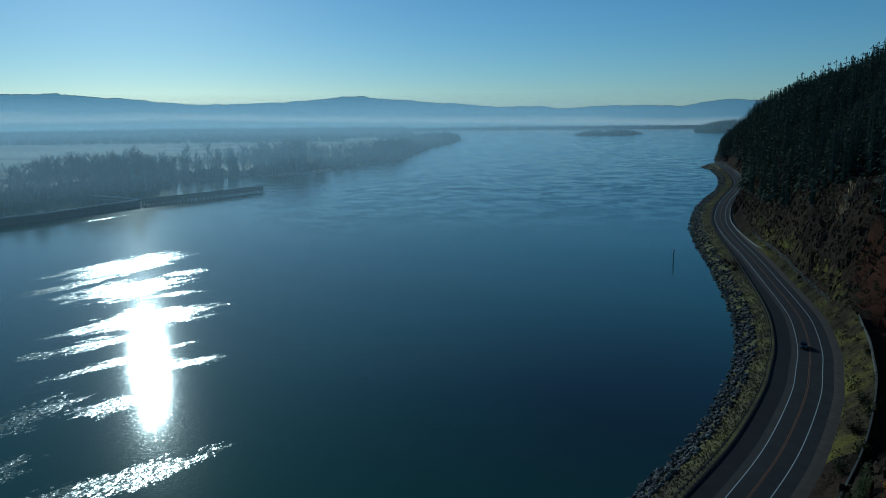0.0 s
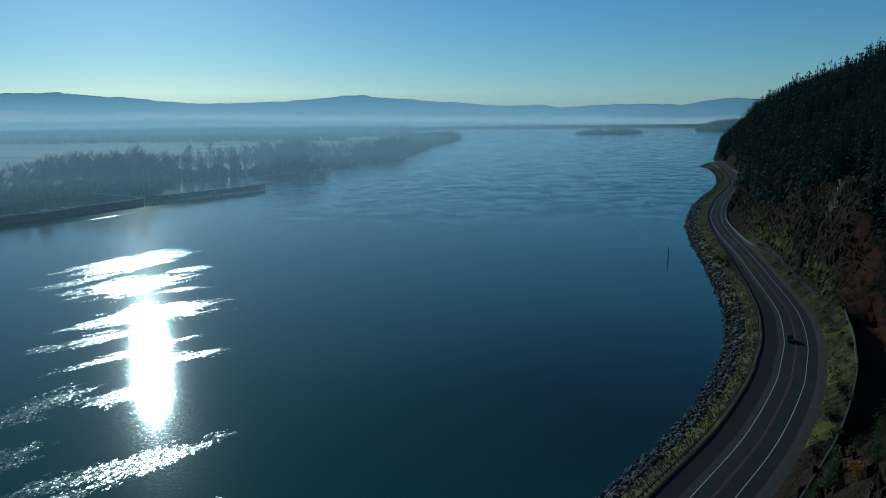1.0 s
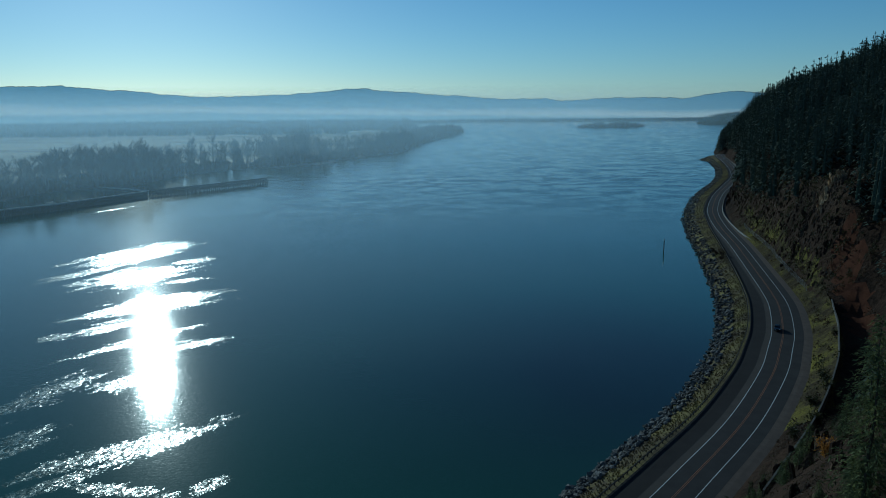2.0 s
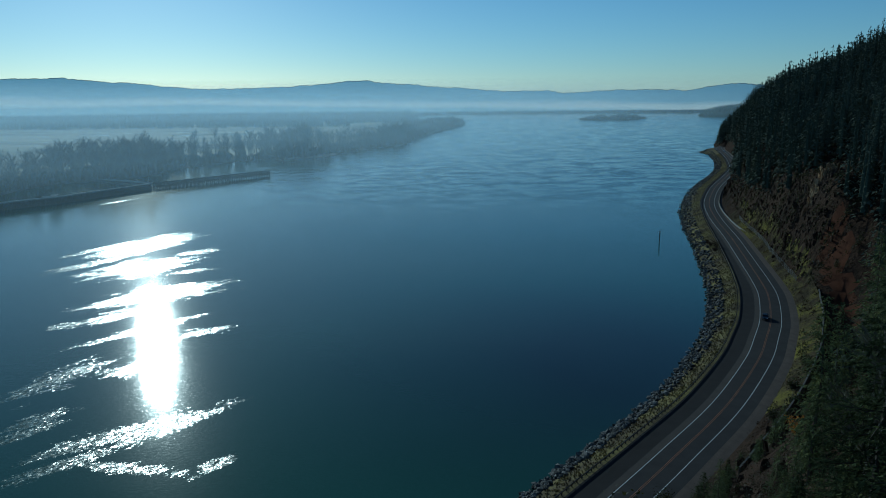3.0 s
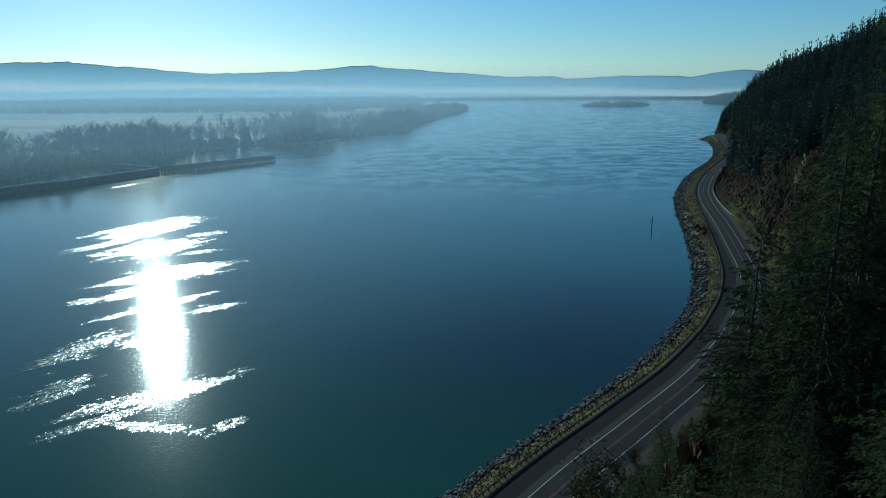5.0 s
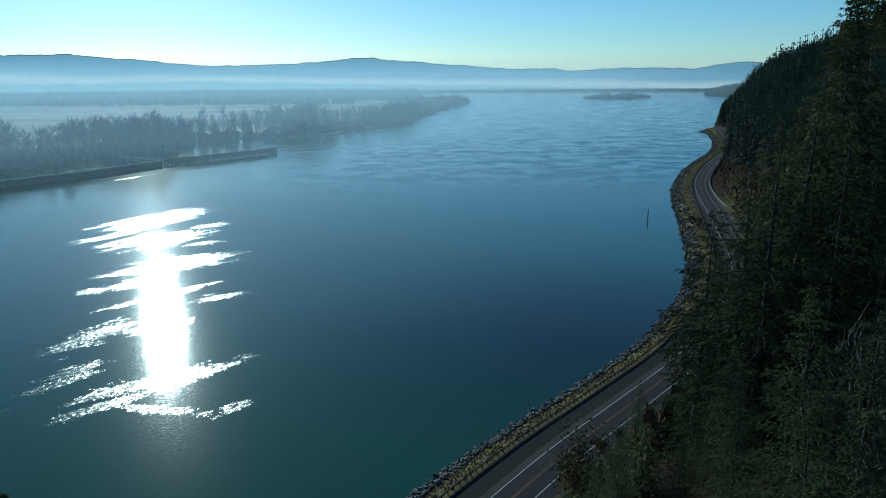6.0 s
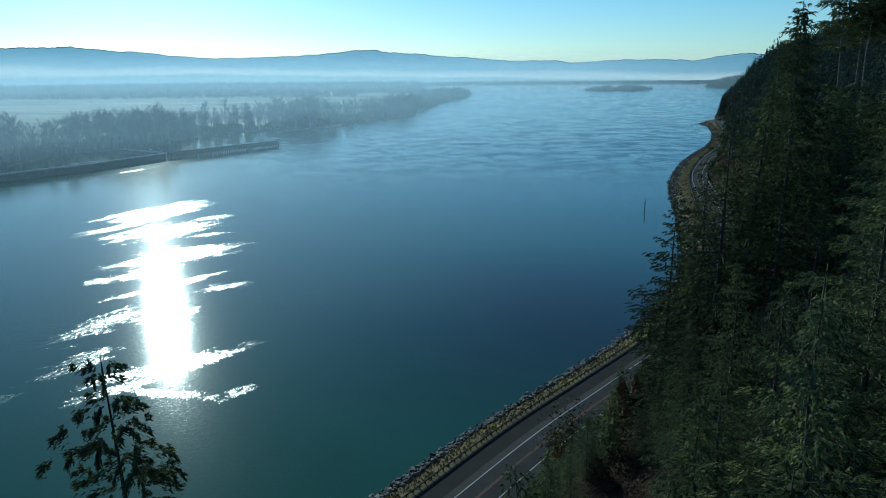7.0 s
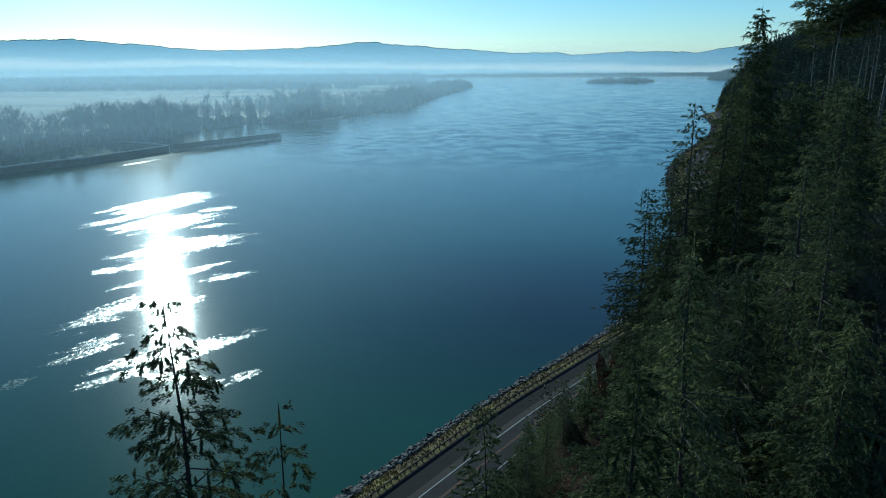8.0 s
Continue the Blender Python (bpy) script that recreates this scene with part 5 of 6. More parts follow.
# ---- cars ----
def car(name, x, y, turn, paint, label):
    root = new(name)
    root.matrix_world = Matrix.Translation((x, y, 5.53)) @ Matrix.Rotation(turn, 4, "Z")
    tagged(root, label, "car")
    # side outline of the body, length along x
    prof = [(-2.25, 0.45), (-2.3, 0.75), (-2.2, 1.0), (-1.9, 1.05), (-1.5, 1.52), (-0.9, 1.64), (0.3, 1.62), (0.75, 1.45), (1.15, 1.08), (1.95, 0.96), (2.25, 0.78), (2.3, 0.48), (2.1, 0.32), (-2.05, 0.32)]
    bm = bmesh.new()
    a = [bm.verts.new((px, 0.90 - 0.26 * max(0, (pz - 1.0) / 0.64), pz)) for px, pz in prof]
    b = [bm.verts.new((px, -0.90 + 0.26 * max(0, (pz - 1.0) / 0.64), pz)) for px, pz in prof]
    bm.faces.new(a)
    bm.faces.new(b[::-1])
    for i in range(len(prof)):
        j = (i + 1) % len(prof)
        bm.faces.new((a[j], a[i], b[i], b[j]))
    bmesh.ops.recalc_face_normals(bm, faces=bm.faces[:])
    bmesh.ops.bevel(bm, geom=bm.edges[:], offset=0.05, segments=2, affect="EDGES")
    part("body", bm, paint, root)

    def pane(nm, pts, lab, mat):
        bm = bmesh.new()
        vs = [bm.verts.new(p) for p in pts]
        fc = bm.faces.new(vs)
        bmesh.ops.solidify(bm, geom=[fc], thickness=0.012)
        part(nm, bm, mat, root, lab)

    pane("windscreen", [(1.10, 0.74, 1.13), (0.78, 0.62, 1.44), (0.78, -0.62, 1.44), (1.10, -0.74, 1.13)], "dark glass windscreen", M["glass"])
    pane("rear_window", [(-1.90, 0.74, 1.09), (-1.53, 0.62, 1.50), (-1.53, -0.62, 1.50), (-1.90, -0.74, 1.09)], "dark glass rear window", M["glass"])
    for sg in (1, -1):
        pane("side_window", [(-1.5, sg * 0.895, 1.08), (-1.25, sg * 0.74, 1.50), (-0.3, sg * 0.70, 1.57), (-0.3, sg * 0.895, 1.08)], "dark side window", M["glass"])
        pane("side_window", [(-0.2, sg * 0.895, 1.08), (-0.2, sg * 0.70, 1.57), (0.40, sg * 0.72, 1.52), (0.95, sg * 0.885, 1.10)], "dark side window", M["glass"])
        for wx in (-1.42, 1.42):
            w = Soup()
            w.tube([(wx, sg * 0.72, 0.33), (wx, sg * 0.93, 0.33)], [0.33, 0.33], 18)
            wheel = put("wheel", w.mesh("wheel", M["tyre"]), root, "black tyre")
            h = Soup()
            h.tube([(wx, sg * 0.90, 0.33), (wx, sg * 0.945, 0.33)], [0.2, 0.18], 14)
            put("rim", h.mesh("rim", M["steel"]), wheel, "grey alloy rim")
        l = Soup()
        l.box((2.2, sg * 0.66, 0.78), (0.14, 0.34, 0.14))
        put("headlight", l.mesh("headlight", M["lamp"]), root, "clear headlight")
        l = Soup()
        l.box((-2.22, sg * 0.70, 0.88), (0.12, 0.28, 0.16))
        put("tail_light", l.mesh("tail_light", M["tail"]), root, "red tail light")
        l = Soup()
        l.box((0.85, sg * 1.0, 1.12), (0.12, 0.2, 0.13))
        put("mirror", l.mesh("mirror", paint), root)
    return root


M["glass"] = material("dark_car_glass", [(0.3, (0.01, 0.012, 0.014)), (0.7, (0.015, 0.018, 0.02))], 1, 5, 0.05, 0, spec=0.6)
M["tyre"] = material("tyre_rubber", [(0.3, (0.012, 0.012, 0.012)), (0.7, (0.025, 0.025, 0.025))], 3, 20, 0.85, 0.2, 0.005)
M["lamp"] = material("lamp_glass", [(0.3, (0.6, 0.6, 0.6)), (0.7, (0.8, 0.8, 0.8))], 3, 20, 0.1, 0)
M["tail"] = material("red_lamp_glass", [(0.3, (0.25, 0.01, 0.01)), (0.7, (0.35, 0.02, 0.02))], 3, 20, 0.2, 0)
M["car_dark"] = material("dark_blue_grey_car_paint", [(0.3, (0.022, 0.026, 0.034)), (0.7, (0.030, 0.034, 0.042))], 1, 10, 0.25, 0, spec=0.6)
M["car_white"] = material("white_car_paint", [(0.3, (0.65, 0.65, 0.66)), (0.7, (0.75, 0.75, 0.75))], 1, 10, 0.3, 0, spec=0.6)


def on_road(y, off):
    s = s_of_y(y)
    x, yy = along(s, off)
    t = CT[int(s / 2)]
    return float(x), float(yy), math.atan2(t[1], t[0])


cx, cy, ct = on_road(208, -1.7)
car("car", cx, cy, ct + math.pi, M["car_dark"], "dark blue-grey family car on the highway")
cx, cy, ct = on_road(925, 1.7)
car("car", cx, cy, ct, M["car_white"], "small white car on the far bend of the highway")

# ---- marker pile in the river ----
marker = new("marker_pile")
marker.location = (138.4, 364.4, 0)
tagged(marker, "slim dark timber channel marker pile in the river", "marker")
p = Soup()
p.tube([(0, 0, -4), (0.05, 0, 3), (0.12, 0.0, 5.9)], [0.26, 0.22, 0.18], 9)
put("pile", p.mesh("pile", M["post_wood"]), marker)
p = Soup()
p.tube([(0.12, 0, 5.8), (0.12, 0, 6.5)], [0.42, 0.38], 8)
p.tube([(0.12, 0, 6.5), (0.12, 0, 7.0)], [0.10, 0.06], 6)
put("lantern", p.mesh("lantern", M["steel"]), marker, "small grey lantern")

# ---- breakwater and trestle on the far side ----
M["grey_log"] = material("sun_bleached_log", [(0.3, (0.40, 0.36, 0.32)), (0.7, (0.66, 0.61, 0.55))], 0.8, 7, 0.8, 0.3, 0.02, 0.15)
PIER = [(-360, 425), (-322, 486), (-286, 541), (-263, 569), (-221, 650)]
TRESTLE = [(-221, 650), (-186, 692), (-158, 728), (-136, 757)]
pw, pws = catmull(PIER, 1.1)
brk = new("breakwater")
tagged(brk, "long dark timber pile breakwater with a pale top beam", "breakwater")
s = Soup()
r = np.random.RandomState(3)
for x, y in pw:
    h = 5.3 + r.normal(0, 0.12)
    s.tube([(x, y, -3), (x + r.normal(0, 0.05), y, h)], [0.62, 0.56], 6)
put("pile_wall", s.mesh("pile_wall", M["post_wood"]), brk, "close row of dark timber piles")
s = Soup()
s.tube([(x, y, 5.55) for x, y in pw[::4]], [0.62] * len(pw[::4]), 6)
put("cap_beam", s.mesh("cap_beam", M["grey_log"]), brk, "pale grey top beam")

tp, tps = catmull(TRESTLE, 4.4)
tr = new("trestle")
tagged(tr, "old dark timber trestle with braced bents over the river", "trestle")
bents = []
for k, (x, y) in enumerate(tp):
    t = np.gradient(tp, axis=0)[k]
    n = np.array([t[1], -t[0]]) / np.linalg.norm(t)
    s = Soup()
    for o in (-2.2, 0, 2.2):
        s.tube([(x + n[0] * o * 1.25, y + n[1] * o * 1.25, -3), (x + n[0] * o, y + n[1] * o, 5.0)], [0.45, 0.40], 6)
    s.tube([(x - n[0] * 2.9, y - n[1] * 2.9, 5.0), (x + n[0] * 2.9, y + n[1] * 2.9, 5.0)], [0.26, 0.26], 4)
    s.tube([(x - n[0] * 2.6, y - n[1] * 2.6, 0.6), (x + n[0] * 2.2, y + n[1] * 2.2, 4.6)], [0.25, 0.25], 4)
    put("bent", s.mesh("bent", M["post_wood"]), tr)
    bents.append((x, y, n))
for k in range(len(bents) - 1):
    (x0, y0, n0), (x1, y1, n1) = bents[k], bents[k + 1]
    for o in (-2.2, 2.2):
        s = Soup()
        a, b = (x0 + n0[0] * o, y0 + n0[1] * o), (x1 + n1[0] * o, y1 + n1[1] * o)
        s.tube([(*a, 5.35), (*b, 5.35)], [0.50, 0.50], 4)
        s.tube([(*a, 2.6), (*b, 2.6)], [0.30, 0.30], 4)
        s.tube([(*a, 0.9), (*b, 4.9)], [0.28, 0.28], 4)
        s.tube([(*a, 4.9), (*b, 0.9)], [0.28, 0.28], 4)
        put("stringer", s.mesh("stringer", M["post_wood"]), tr)


def boom(name, pts, z, radius, mat, label, cat):
    root = new(name)
    tagged(root, label, cat)
    q, qs = catmull(pts, 9.0)
    for a, b in zip(q[:-1], q[1:]):
        s = Soup()
        for o in (-0.7, 0.7):
            d = (b - a) / np.linalg.norm(b - a)
            n = np.array([d[1], -d[0]]) * o * radius * 1.6
            s.tube([(*(a + n), z), (*(b + n - d * 0.3), z)], [radius, radius * 0.9], 7)
        put("log", s.mesh("log", mat), root)
    return root


boom("log_walkway", [(-322, 748), (-275, 716), (-240, 690), (-208, 664)], 1.3, 0.8, M["grey_log"], "pale sun-bleached floating log walkway", "walkway")
boom("log_boom", [(-192, 996), (-176, 975), (-158, 940), (-145, 906)], 1.5, 1.1, M["post_wood"], "dark curved log boom near the far bank", "log boom")
for k, (x, y) in enumerate(((-125, 933), (-115, 957), (-106, 983))):
    s = Soup()
    s.tube([(0, 0, -3), (0.1, 0, 3.6 + 0.5 * (k % 2))], [0.6, 0.5], 7)
    ob = put("mooring_pile", s.mesh("mooring_pile", M["post_wood"]), None, "short dark timber mooring pile in the water", "pile", "mooring piles off the beach")
    ob.location = (x, y, 0)
r = np.random.RandomState(23)
for k in range(26):
    q = r.rand()
    x, y = -300 + 90 * q + r.normal(0, 4), 585 + 95 * q + r.uniform(8, 34)
    s = Soup()
    a = r.rand() * 3.14
    L = r.uniform(3, 9)
    s.tube([(-L * math.cos(a), -L * math.sin(a), 0.15), (L * math.cos(a), L * math.sin(a), 0.2)], [0.4, 0.3], 6)
    ob = put("floating_log", s.mesh("floating_log", M["grey_log"]), None, "sun-bleached log floating behind the breakwater", "log", "logs behind the breakwater")
    ob.location = (x, y, 0)

# beach
i0, i1 = np.argmin(np.hypot(bank[:, 0] + 160, bank[:, 1] - 960)), np.argmin(np.hypot(bank[:, 0] + 90, bank[:, 1] - 1050))
bq = bank[i0:i1 + 1]
t = np.gradient(bq, axis=0)
t /= np.linalg.norm(t, axis=1)[:, None]
nq = np.stack([t[:, 1], -t[:, 0]], 1)
taper = np.sin(np.linspace(0.1, 3.04, len(bq)))[:, None]
v = np.concatenate([np.concatenate([bq + nq * w * taper, np.full((len(bq), 1), z)], 1) for w, z in ((16, -0.4), (11, 0.35), (2, 1.0), (-10, 2.3))])
m = len(bq)
f = [(k * m + i, k * m + i + 1, (k + 1) * m + i + 1, (k + 1) * m + i) for k in range(3) for i in range(m - 1)]
put("ground_beach", mesh_of("ground_beach", v, f, M["sand"]), label="pale sandy beach on the far bank", category="beach", kind="structure")


# ---- bare trees of the far bank ----
def bare_tree(seed, height, limbs=17, twigs=20, thick=0.0065):
    """Trunk with rising limbs, and a crown of fine upright twigs."""
    r = np.random.RandomState(seed)
    trunk, crown = Soup(), Soup()
    lean = r.normal(0, 0.03, 2) * height
    trunk.tube([(0, 0, 0), (*(lean * 0.4), height * 0.45), (*lean, height * 0.9)], [0.020 * height, 0.013 * height, 0.004 * height], 6)
    V, F, n = [], [], 0
    for k in range(limbs):
        q = r.uniform(0.22, 0.85)
        a = r.rand() * 6.28
        L = height * r.uniform(0.20, 0.36) * (1.15 - 0.6 * q)
        b = np.array([*(lean * q), height * q])
        e = b + np.array([math.cos(a) * L * 0.62, math.sin(a) * L * 0.62, L * 0.85])
        trunk.tube([b, (b + e) / 2 + [0, 0, -0.06 * L], e], [0.007 * height, 0.005 * height, 0.002 * height], 3)
        m = twigs
        u = r.uniform(0.25, 1.05, m)[:, None]
        c = b + (e - b) * u + r.normal(0, 0.02 * height, (m, 3))
        d = np.stack([r.normal(0, 0.5, m) + 0.5 * math.cos(a), r.normal(0, 0.5, m) + 0.5 * math.sin(a), np.abs(r.normal(1.0, 0.4, m))], 1)
        d *= (height * r.uniform(0.05, 0.12, m) / np.linalg.norm(d, axis=1))[:, None]
        w = np.cross(d, r.normal(size=(m, 3)))
        w *= (thick * height / (np.linalg.norm(w, axis=1) + 1e-6))[:, None]
        V.append(np.stack([c - w, c + d * 0.6 + w * 1.2, c + d, c + w], 1).reshape(-1, 3))
        F.append(np.arange(m)[:, None] * 4 + np.array([[0, 1, 2, 3]]) + n)
        n += 4 * m
    crown.add(np.concatenate(V), np.concatenate(F))
    return trunk, crown


M["lichen_bark"] = material("lichen_grey_twigs", [(0.3, (0.075, 0.07, 0.05)), (0.7, (0.17, 0.16, 0.12))], 0.4, 3.0, 0.95, 0.0, 0.05, 0.25)
slope_trees = []
for i in range(3):
    trunk, crown = bare_tree(650 + i, 10.0, 26, 44, 0.0035)
    root = new("bare_tree")
    tagged(root, "small leafless tree with pale lichen-grey twigs among the firs", "tree", "bare trees on the hillside")
    put("trunk", trunk.mesh("trunk", M["lichen_bark"]), root)
    put("crown", crown.mesh("crown", M["lichen_bark"]), root)
    slope_trees.append(root)
for k, (x, y, h) in enumerate(SLOPE_SPOTS):
    m = Matrix.Translation((x, y, float(hill_z([x], [y])[0][0]) - 0.3)) @ Matrix.Rotation(1.9 * k, 4, "Z")
    if k < 3:
        slope_trees[k].matrix_world = m
        ob = slope_trees[k]
    else:
        ob = copy_thing(slope_trees[k % 3], m)
    ob.scale = (h / 10 * 1.2, h / 10 * 1.2, h / 10)
BARE = []
raw = []
for i in range(6):
    trunk, crown = bare_tree(600 + i, 30.0)
    root = new("bare_tree")
    tagged(root, "tall leafless grey cottonwood tree on the far bank", "tree", "bare trees on the far bank")
    put("trunk", trunk.mesh("trunk", M["pale_bark"]), root)
    put("crown", crown.mesh("crown", M["pale_bark"]), root)
    BARE.append(root)
    trunk, crown = bare_tree(600 + i, 30.0, 8, 9, 0.009)
    raw.append((np.concatenate(trunk.v + crown.v), trunk.f + [tuple(q + trunk.n for q in f) for f in crown.f]))
t = np.gradient(bank, axis=0)
t /= np.linalg.norm(t, axis=1)[:, None]
inw = np.stack([-t[:, 1], t[:, 0]], 1)
r = np.random.RandomState(29)
woods = Soup()
count = 0
placed = 0
i_end = np.argmin(np.hypot(bank[:, 0] - 185, bank[:, 1] - 2190))
i_mid = np.argmin(np.hypot(bank[:, 0] + 240, bank[:, 1] - 885))
i_sta = np.argmin(np.hypot(bank[:, 0] + 345, bank[:, 1] - 600))
order = []
for k in range(980):
    i = int(r.uniform(i_sta, i_end + 0.99))
    depth = 6 + (24 + 90 * float(np.interp(i, [i_sta, i_mid, i_end], [1.0, 0.75, 0.55]))) * r.rand() ** 1.5
    p = bank[i] + inw[i] * depth + r.normal(0, 4, 2)
    order.append((p[0], p[1], i))
order.sort(key=lambda p: math.hypot(p[0], p[1]))
for k, (x, y, i) in enumerate(order):
    h = r.uniform(22, 38) * float(np.interp(y, [900, 1300, 1700, 2200], [1, 0.9, 0.62, 0.5])) * (0.76 + 0.5 * (value_noise(np.array([x]), np.array([y]), 45, 77)[0] + 0.5))
    turn = r.rand() * 6.28
    m = Matrix.Translation((x, y, 1.2)) @ Matrix.Rotation(turn, 4, "Z")
    if k < 280:
        if k < 6:
            BARE[k].matrix_world = m
            ob = BARE[k]
        else:
            ob = copy_thing(BARE[k % 6], m)
        ob.scale = (h / 30 * 1.1, h / 30 * 1.1, h / 30)
    else:
        v, f = raw[k % 6]
        a = np.array(m @ Matrix.Diagonal((h / 30 * 1.1, h / 30 * 1.1, h / 30, 1)))
        woods.add(v @ a[:3, :3].T + a[:3, 3], f)
put("bare_woods", woods.mesh("bare_woods", M["pale_bark"]), label="leafless grey riverside woods on the far bank", category="woods", kind="stuff")


def clumps(name, spots, mat, seed, label, blades=9):
    """Far woodland: upright ragged blades in clumps."""
    r = np.random.RandomState(seed)
    p = np.array(spots)
    m = blades
    n = len(p)
    a = r.rand(n, m) * 6.28
    rad = 0.42 * p[:, 3:4] * np.sqrt(r.rand(n, m))
    hgt = p[:, 3:4] * r.uniform(0.55, 1.0, (n, m))
    x, y, z = p[:, 0:1] + rad * np.cos(a), p[:, 1:2] + rad * np.sin(a), np.repeat(p[:, 2:3], m, 1)
    b = r.rand(n, m) * 6.28
    w = 0.16 * p[:, 3:4] * r.uniform(0.6, 1.3, (n, m))
    cx, cy = np.cos(b) * w, np.sin(b) * w
    v = np.stack([np.stack([x - cx * 0.6, y - cy * 0.6, z], -1), np.stack([x + cx * 0.6, y + cy * 0.6, z], -1), np.stack([x + cx, y + cy, z + hgt * 0.75], -1),
                  np.stack([x + cx * 0.1, y + cy * 0.1, z + hgt], -1), np.stack([x - cx, y - cy, z + hgt * 0.68], -1)], 2).reshape(-1, 3)
    put(name, mesh_of(name, v, np.arange(len(v)).reshape(-1, 5), mat), label=label, category="woods", kind="stuff")


sp = []
for k in range(1900):
    i = int(r.uniform(i_sta, i_end + 0.99))
    p = bank[i] + inw[i] * (3 + 75 * r.rand() ** 1.3) + r.normal(0, 3, 2)
    sp.append((p[0], p[1], 0.8, r.uniform(5, 15) * (0.8 + 0.6 * value_noise(np.array([p[0]]), np.array([p[1]]), 40, 79)[0])))
clumps("bank_brush", sp, M["far_wood"], 38, "bare grey-brown brush under the riverside trees", 14)
pr = np.random.RandomState(41)
for k in range(9):
    px, py = pr.uniform(-760, -330), pr.uniform(1480, 1900)
    aa = np.linspace(0, 2 * math.pi, 22, endpoint=False)
    rr = 1 + 0.3 * np.sin(2 * aa + k) + 0.12 * np.sin(5 * aa)
    w, d = pr.uniform(14, 44), pr.uniform(8, 20)
    v = np.stack([px + w * rr * np.cos(aa), py + d * rr * np.sin(aa), np.full(22, 2.24)], 1)
    put("water_pond", mesh_of("water_pond", v, [tuple(range(22))], M["water"]), label="shallow flood pool in the pale field", category="pond", kind="structure")
sp = []
while len(sp) < 5200:
    y = r.uniform(2050, 3700)
    x = r.uniform(-0.62 * y, 60)
    if x > -150 and y < 2300:
        continue
    sp.append((x, y, 2, r.uniform(11, 19)))
clumps("far_woodland", sp, M["far_wood"], 33, "far bare woodland beyond the fields", 6)
sp = [(r.uniform(30, 1750), 0, 0.5, r.uniform(9, 16)) for k in range(1500)]
sp = [(x, float(np.interp(x, [30, 60, 300, 780, 1160, 1700], [3180, 3265, 3400, 3372, 3302, 3255])) + r.uniform(8, 160), z, h) for x, y, z, h in sp]
clumps("far_shore_trees", sp, M["far_wood"], 34, "low dark line of trees along the far shore")
# darker growth on the point
sp = []
while len(sp) < 420:
    i = int(r.uniform(np.argmin(np.abs(bank[:i_end, 1] - 1500)), i_end + 4))
    p = bank[i] + inw[i] * r.uniform(6, 90)
    sp.append((p[0], p[1], 1.0, r.uniform(9, 16) if p[1] < 1950 else r.uniform(16, 27) * (1.0 if p[1] < 2120 else 0.75)))
clumps("point_trees", sp, M["far_wood"], 35, "dense dark trees on the wooded point", 16)

# island
v, f = [], []
ia = np.linspace(0, 2 * math.pi, 60, endpoint=False)
for k, (q, z) in enumerate(((1.0, -1.0), (0.93, 0.8), (0.6, 1.8))):
    v += [(728 + 138 * q * math.cos(a) * (1 + 0.05 * math.sin(3 * a)), 2500 + 46 * q * math.sin(a) + 40 * math.cos(a), z) for a in ia]
f = [(k * 60 + i, k * 60 + (i + 1) % 60, (k + 1) * 60 + (i + 1) % 60, (k + 1) * 60 + i) for k in range(2) for i in range(60)] + [tuple(120 + i for i in range(60))]
put("ground_island", mesh_of("ground_island", v, f, M["mud"]), label="low muddy island in the river", category="island", kind="structure")
sp = []
for k in range(330):
    a, q = r.rand() * 6.28, math.sqrt(r.rand()) * 0.92
    c = q * math.cos(a)
    sp.append((728 + 138 * c, 2500 + 46 * q * math.sin(a) + 40 * c, 0.8, r.uniform(7, 19) * (1.05 - 0.75 * c * c) * (0.55 if abs(c + 0.1) < 0.14 else 1.0)))
clumps("island_trees", sp, M["far_wood"], 36, "dark dense trees covering the island", 16)

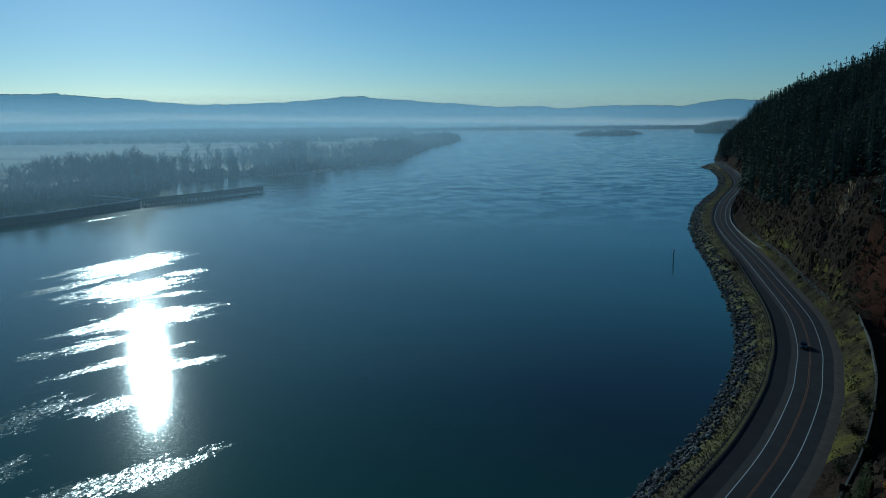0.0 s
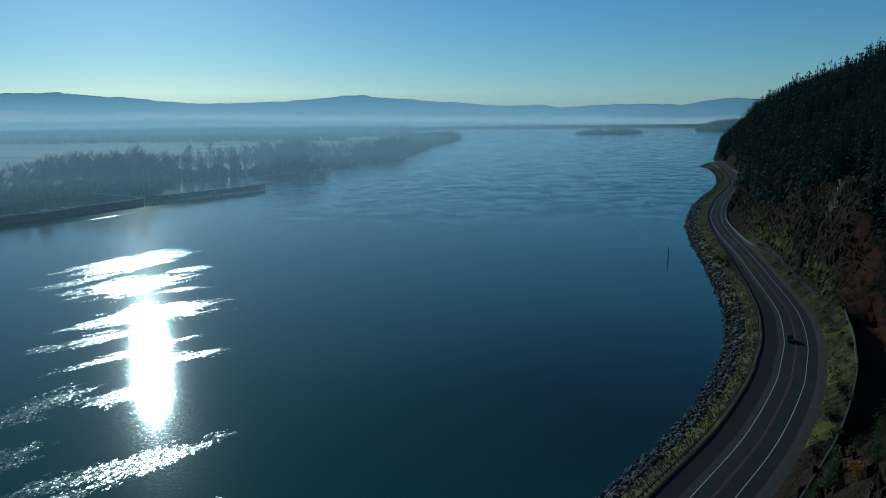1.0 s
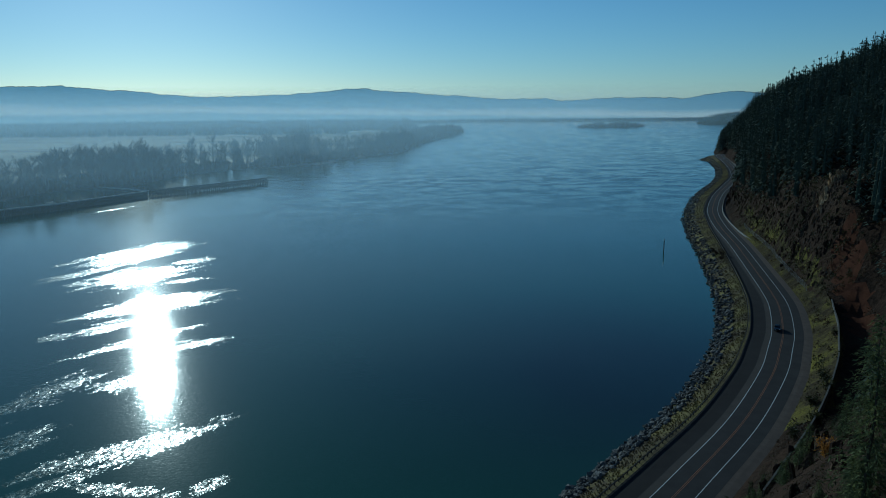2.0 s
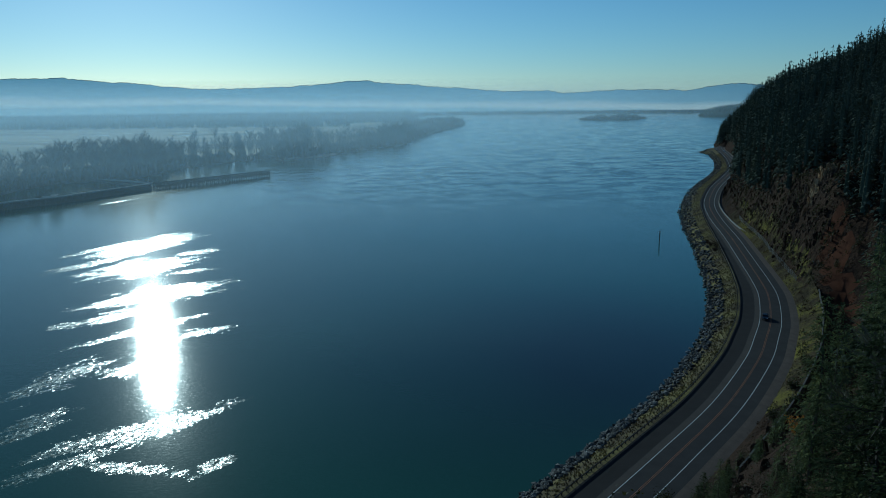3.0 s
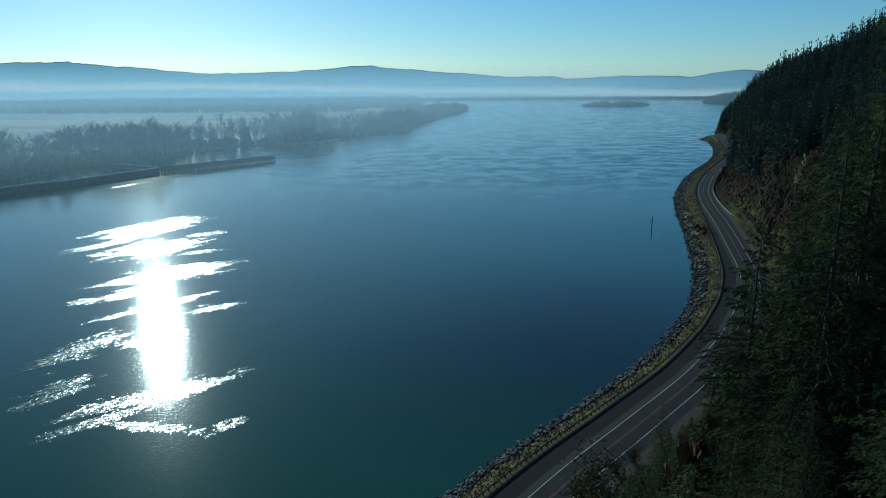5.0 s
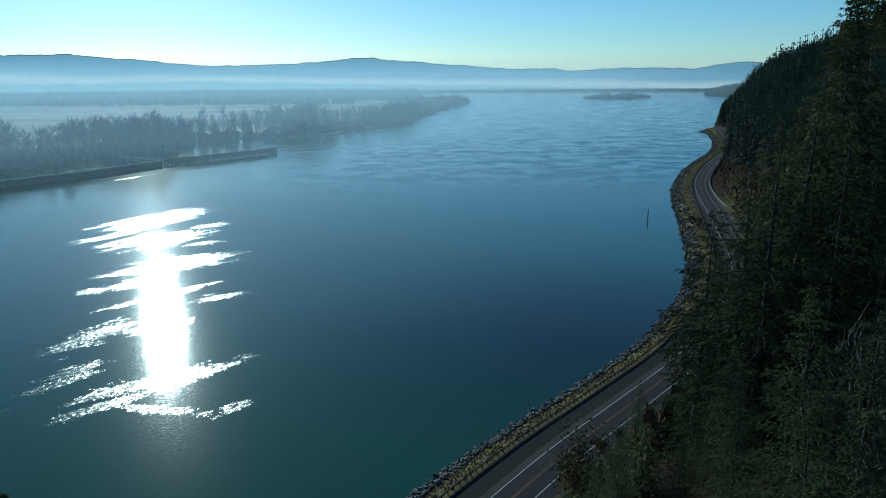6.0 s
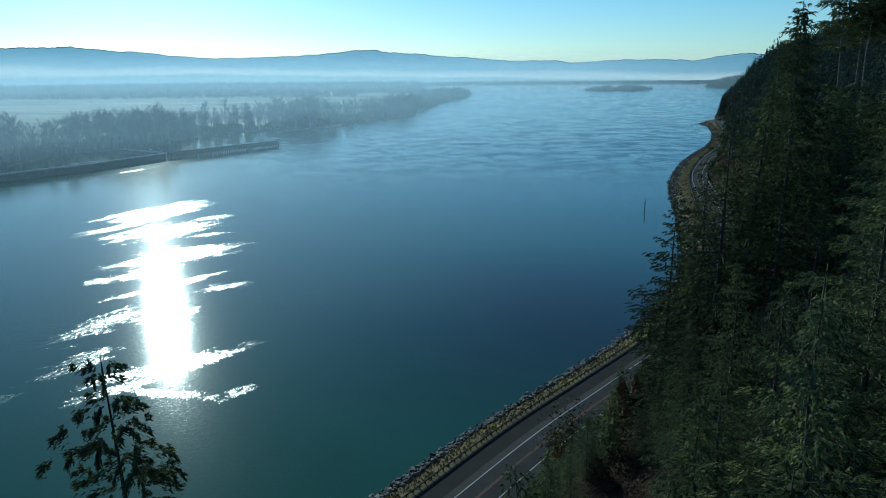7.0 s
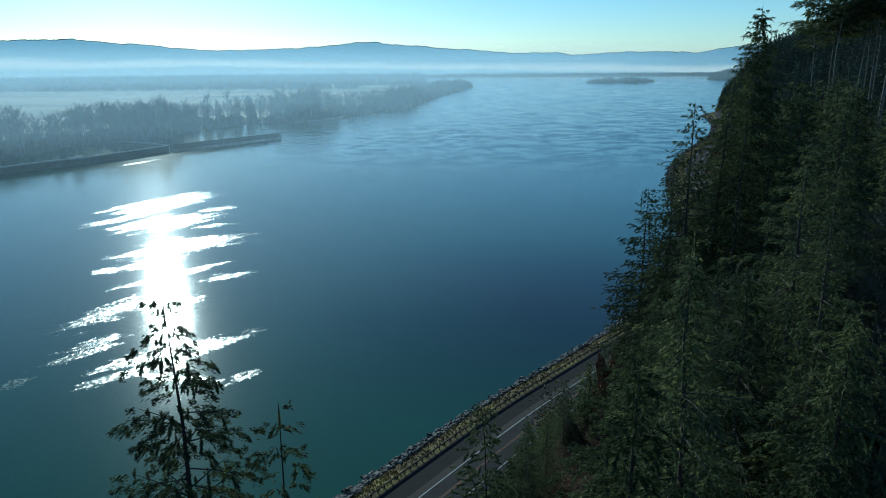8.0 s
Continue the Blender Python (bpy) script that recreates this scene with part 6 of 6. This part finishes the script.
# wooded headland far down the right shore
hx, hy = np.meshgrid(np.linspace(1060, 1900, 60), np.linspace(2600, 3300, 40))
hx = hx + 0.42 * (hy - 2773)
top = 40 * np.clip(1 - np.exp(-np.clip(hx - 0.42 * (hy - 2773) - 1135, 0, None) / 75), 0, 1) * np.clip(1 - ((hy - 2950) / 340) ** 2, 0, 1) - 2 + 5 * value_noise(hx, hy, 60, 88)
v = np.stack([hx, hy, top], -1).reshape(-1, 3)
f = [(j * 60 + i, j * 60 + i + 1, (j + 1) * 60 + i + 1, (j + 1) * 60 + i) for j in range(39) for i in range(59)]
put("ground_headland", mesh_of("ground_headland", v, f, M["far_fir"]), label="far wooded headland on the right shore", category="headland", kind="structure")
sp = []
for k in range(1300):
    x, y = r.uniform(1105, 1880), r.uniform(2640, 3200)
    z = 40 * max(0, 1 - math.exp(-max(0, x - 1135) / 75)) * max(0, 1 - ((y - 2950) / 340) ** 2) - 2
    if z > 0:
        sp.append((x + 0.42 * (y - 2773), y, z - 1, r.uniform(9, 16)))
far_forest("headland_forest", sp, M["far_fir"], 37, "fir forest on the far headland", 0.2)


# wooded knoll where the road turns away round the hill
kn_r = np.random.RandomState(61)


def knoll_z(x, y):
    side = (x - 0.442 * y) * 0.914
    back = np.clip((y - (1022 + 0.25 * (x - 455))) / 26, 0, 1)
    return -3 + 9 * np.clip((side + 6) / 14, 0, 1) + 52 * (1 - np.exp(-np.clip(side - 4, 0, None) / 34)) * back + 4 * value_noise(x, y, 22, 63)


kx, ky = np.meshgrid(np.linspace(440, 720, 71), np.linspace(1015, 1260, 62))
v = np.stack([kx, ky, knoll_z(kx, ky)], -1).reshape(-1, 3)
f = [(j * 71 + i, j * 71 + i + 1, (j + 1) * 71 + i + 1, (j + 1) * 71 + i) for j in range(61) for i in range(70)]
put("ground_knoll", mesh_of("ground_knoll", v, f, M["hill"], smooth=True), label="steep dark wooded knoll beyond the far bend", category="knoll", kind="structure")
sp = []
while len(sp) < 900:
    x, y = kn_r.uniform(445, 640), kn_r.uniform(1030, 1240)
    z = float(knoll_z(np.array([x]), np.array([y]))[0])
    i, d = road_frame([x], [y])
    if z > 4 and abs(d[0]) > 9:
        sp.append((x, y, z - 1, kn_r.uniform(15, 27)))
far_forest("knoll_forest", sp, M["far_fir"], 64, "dark fir forest on the knoll beyond the bend", 0.2)
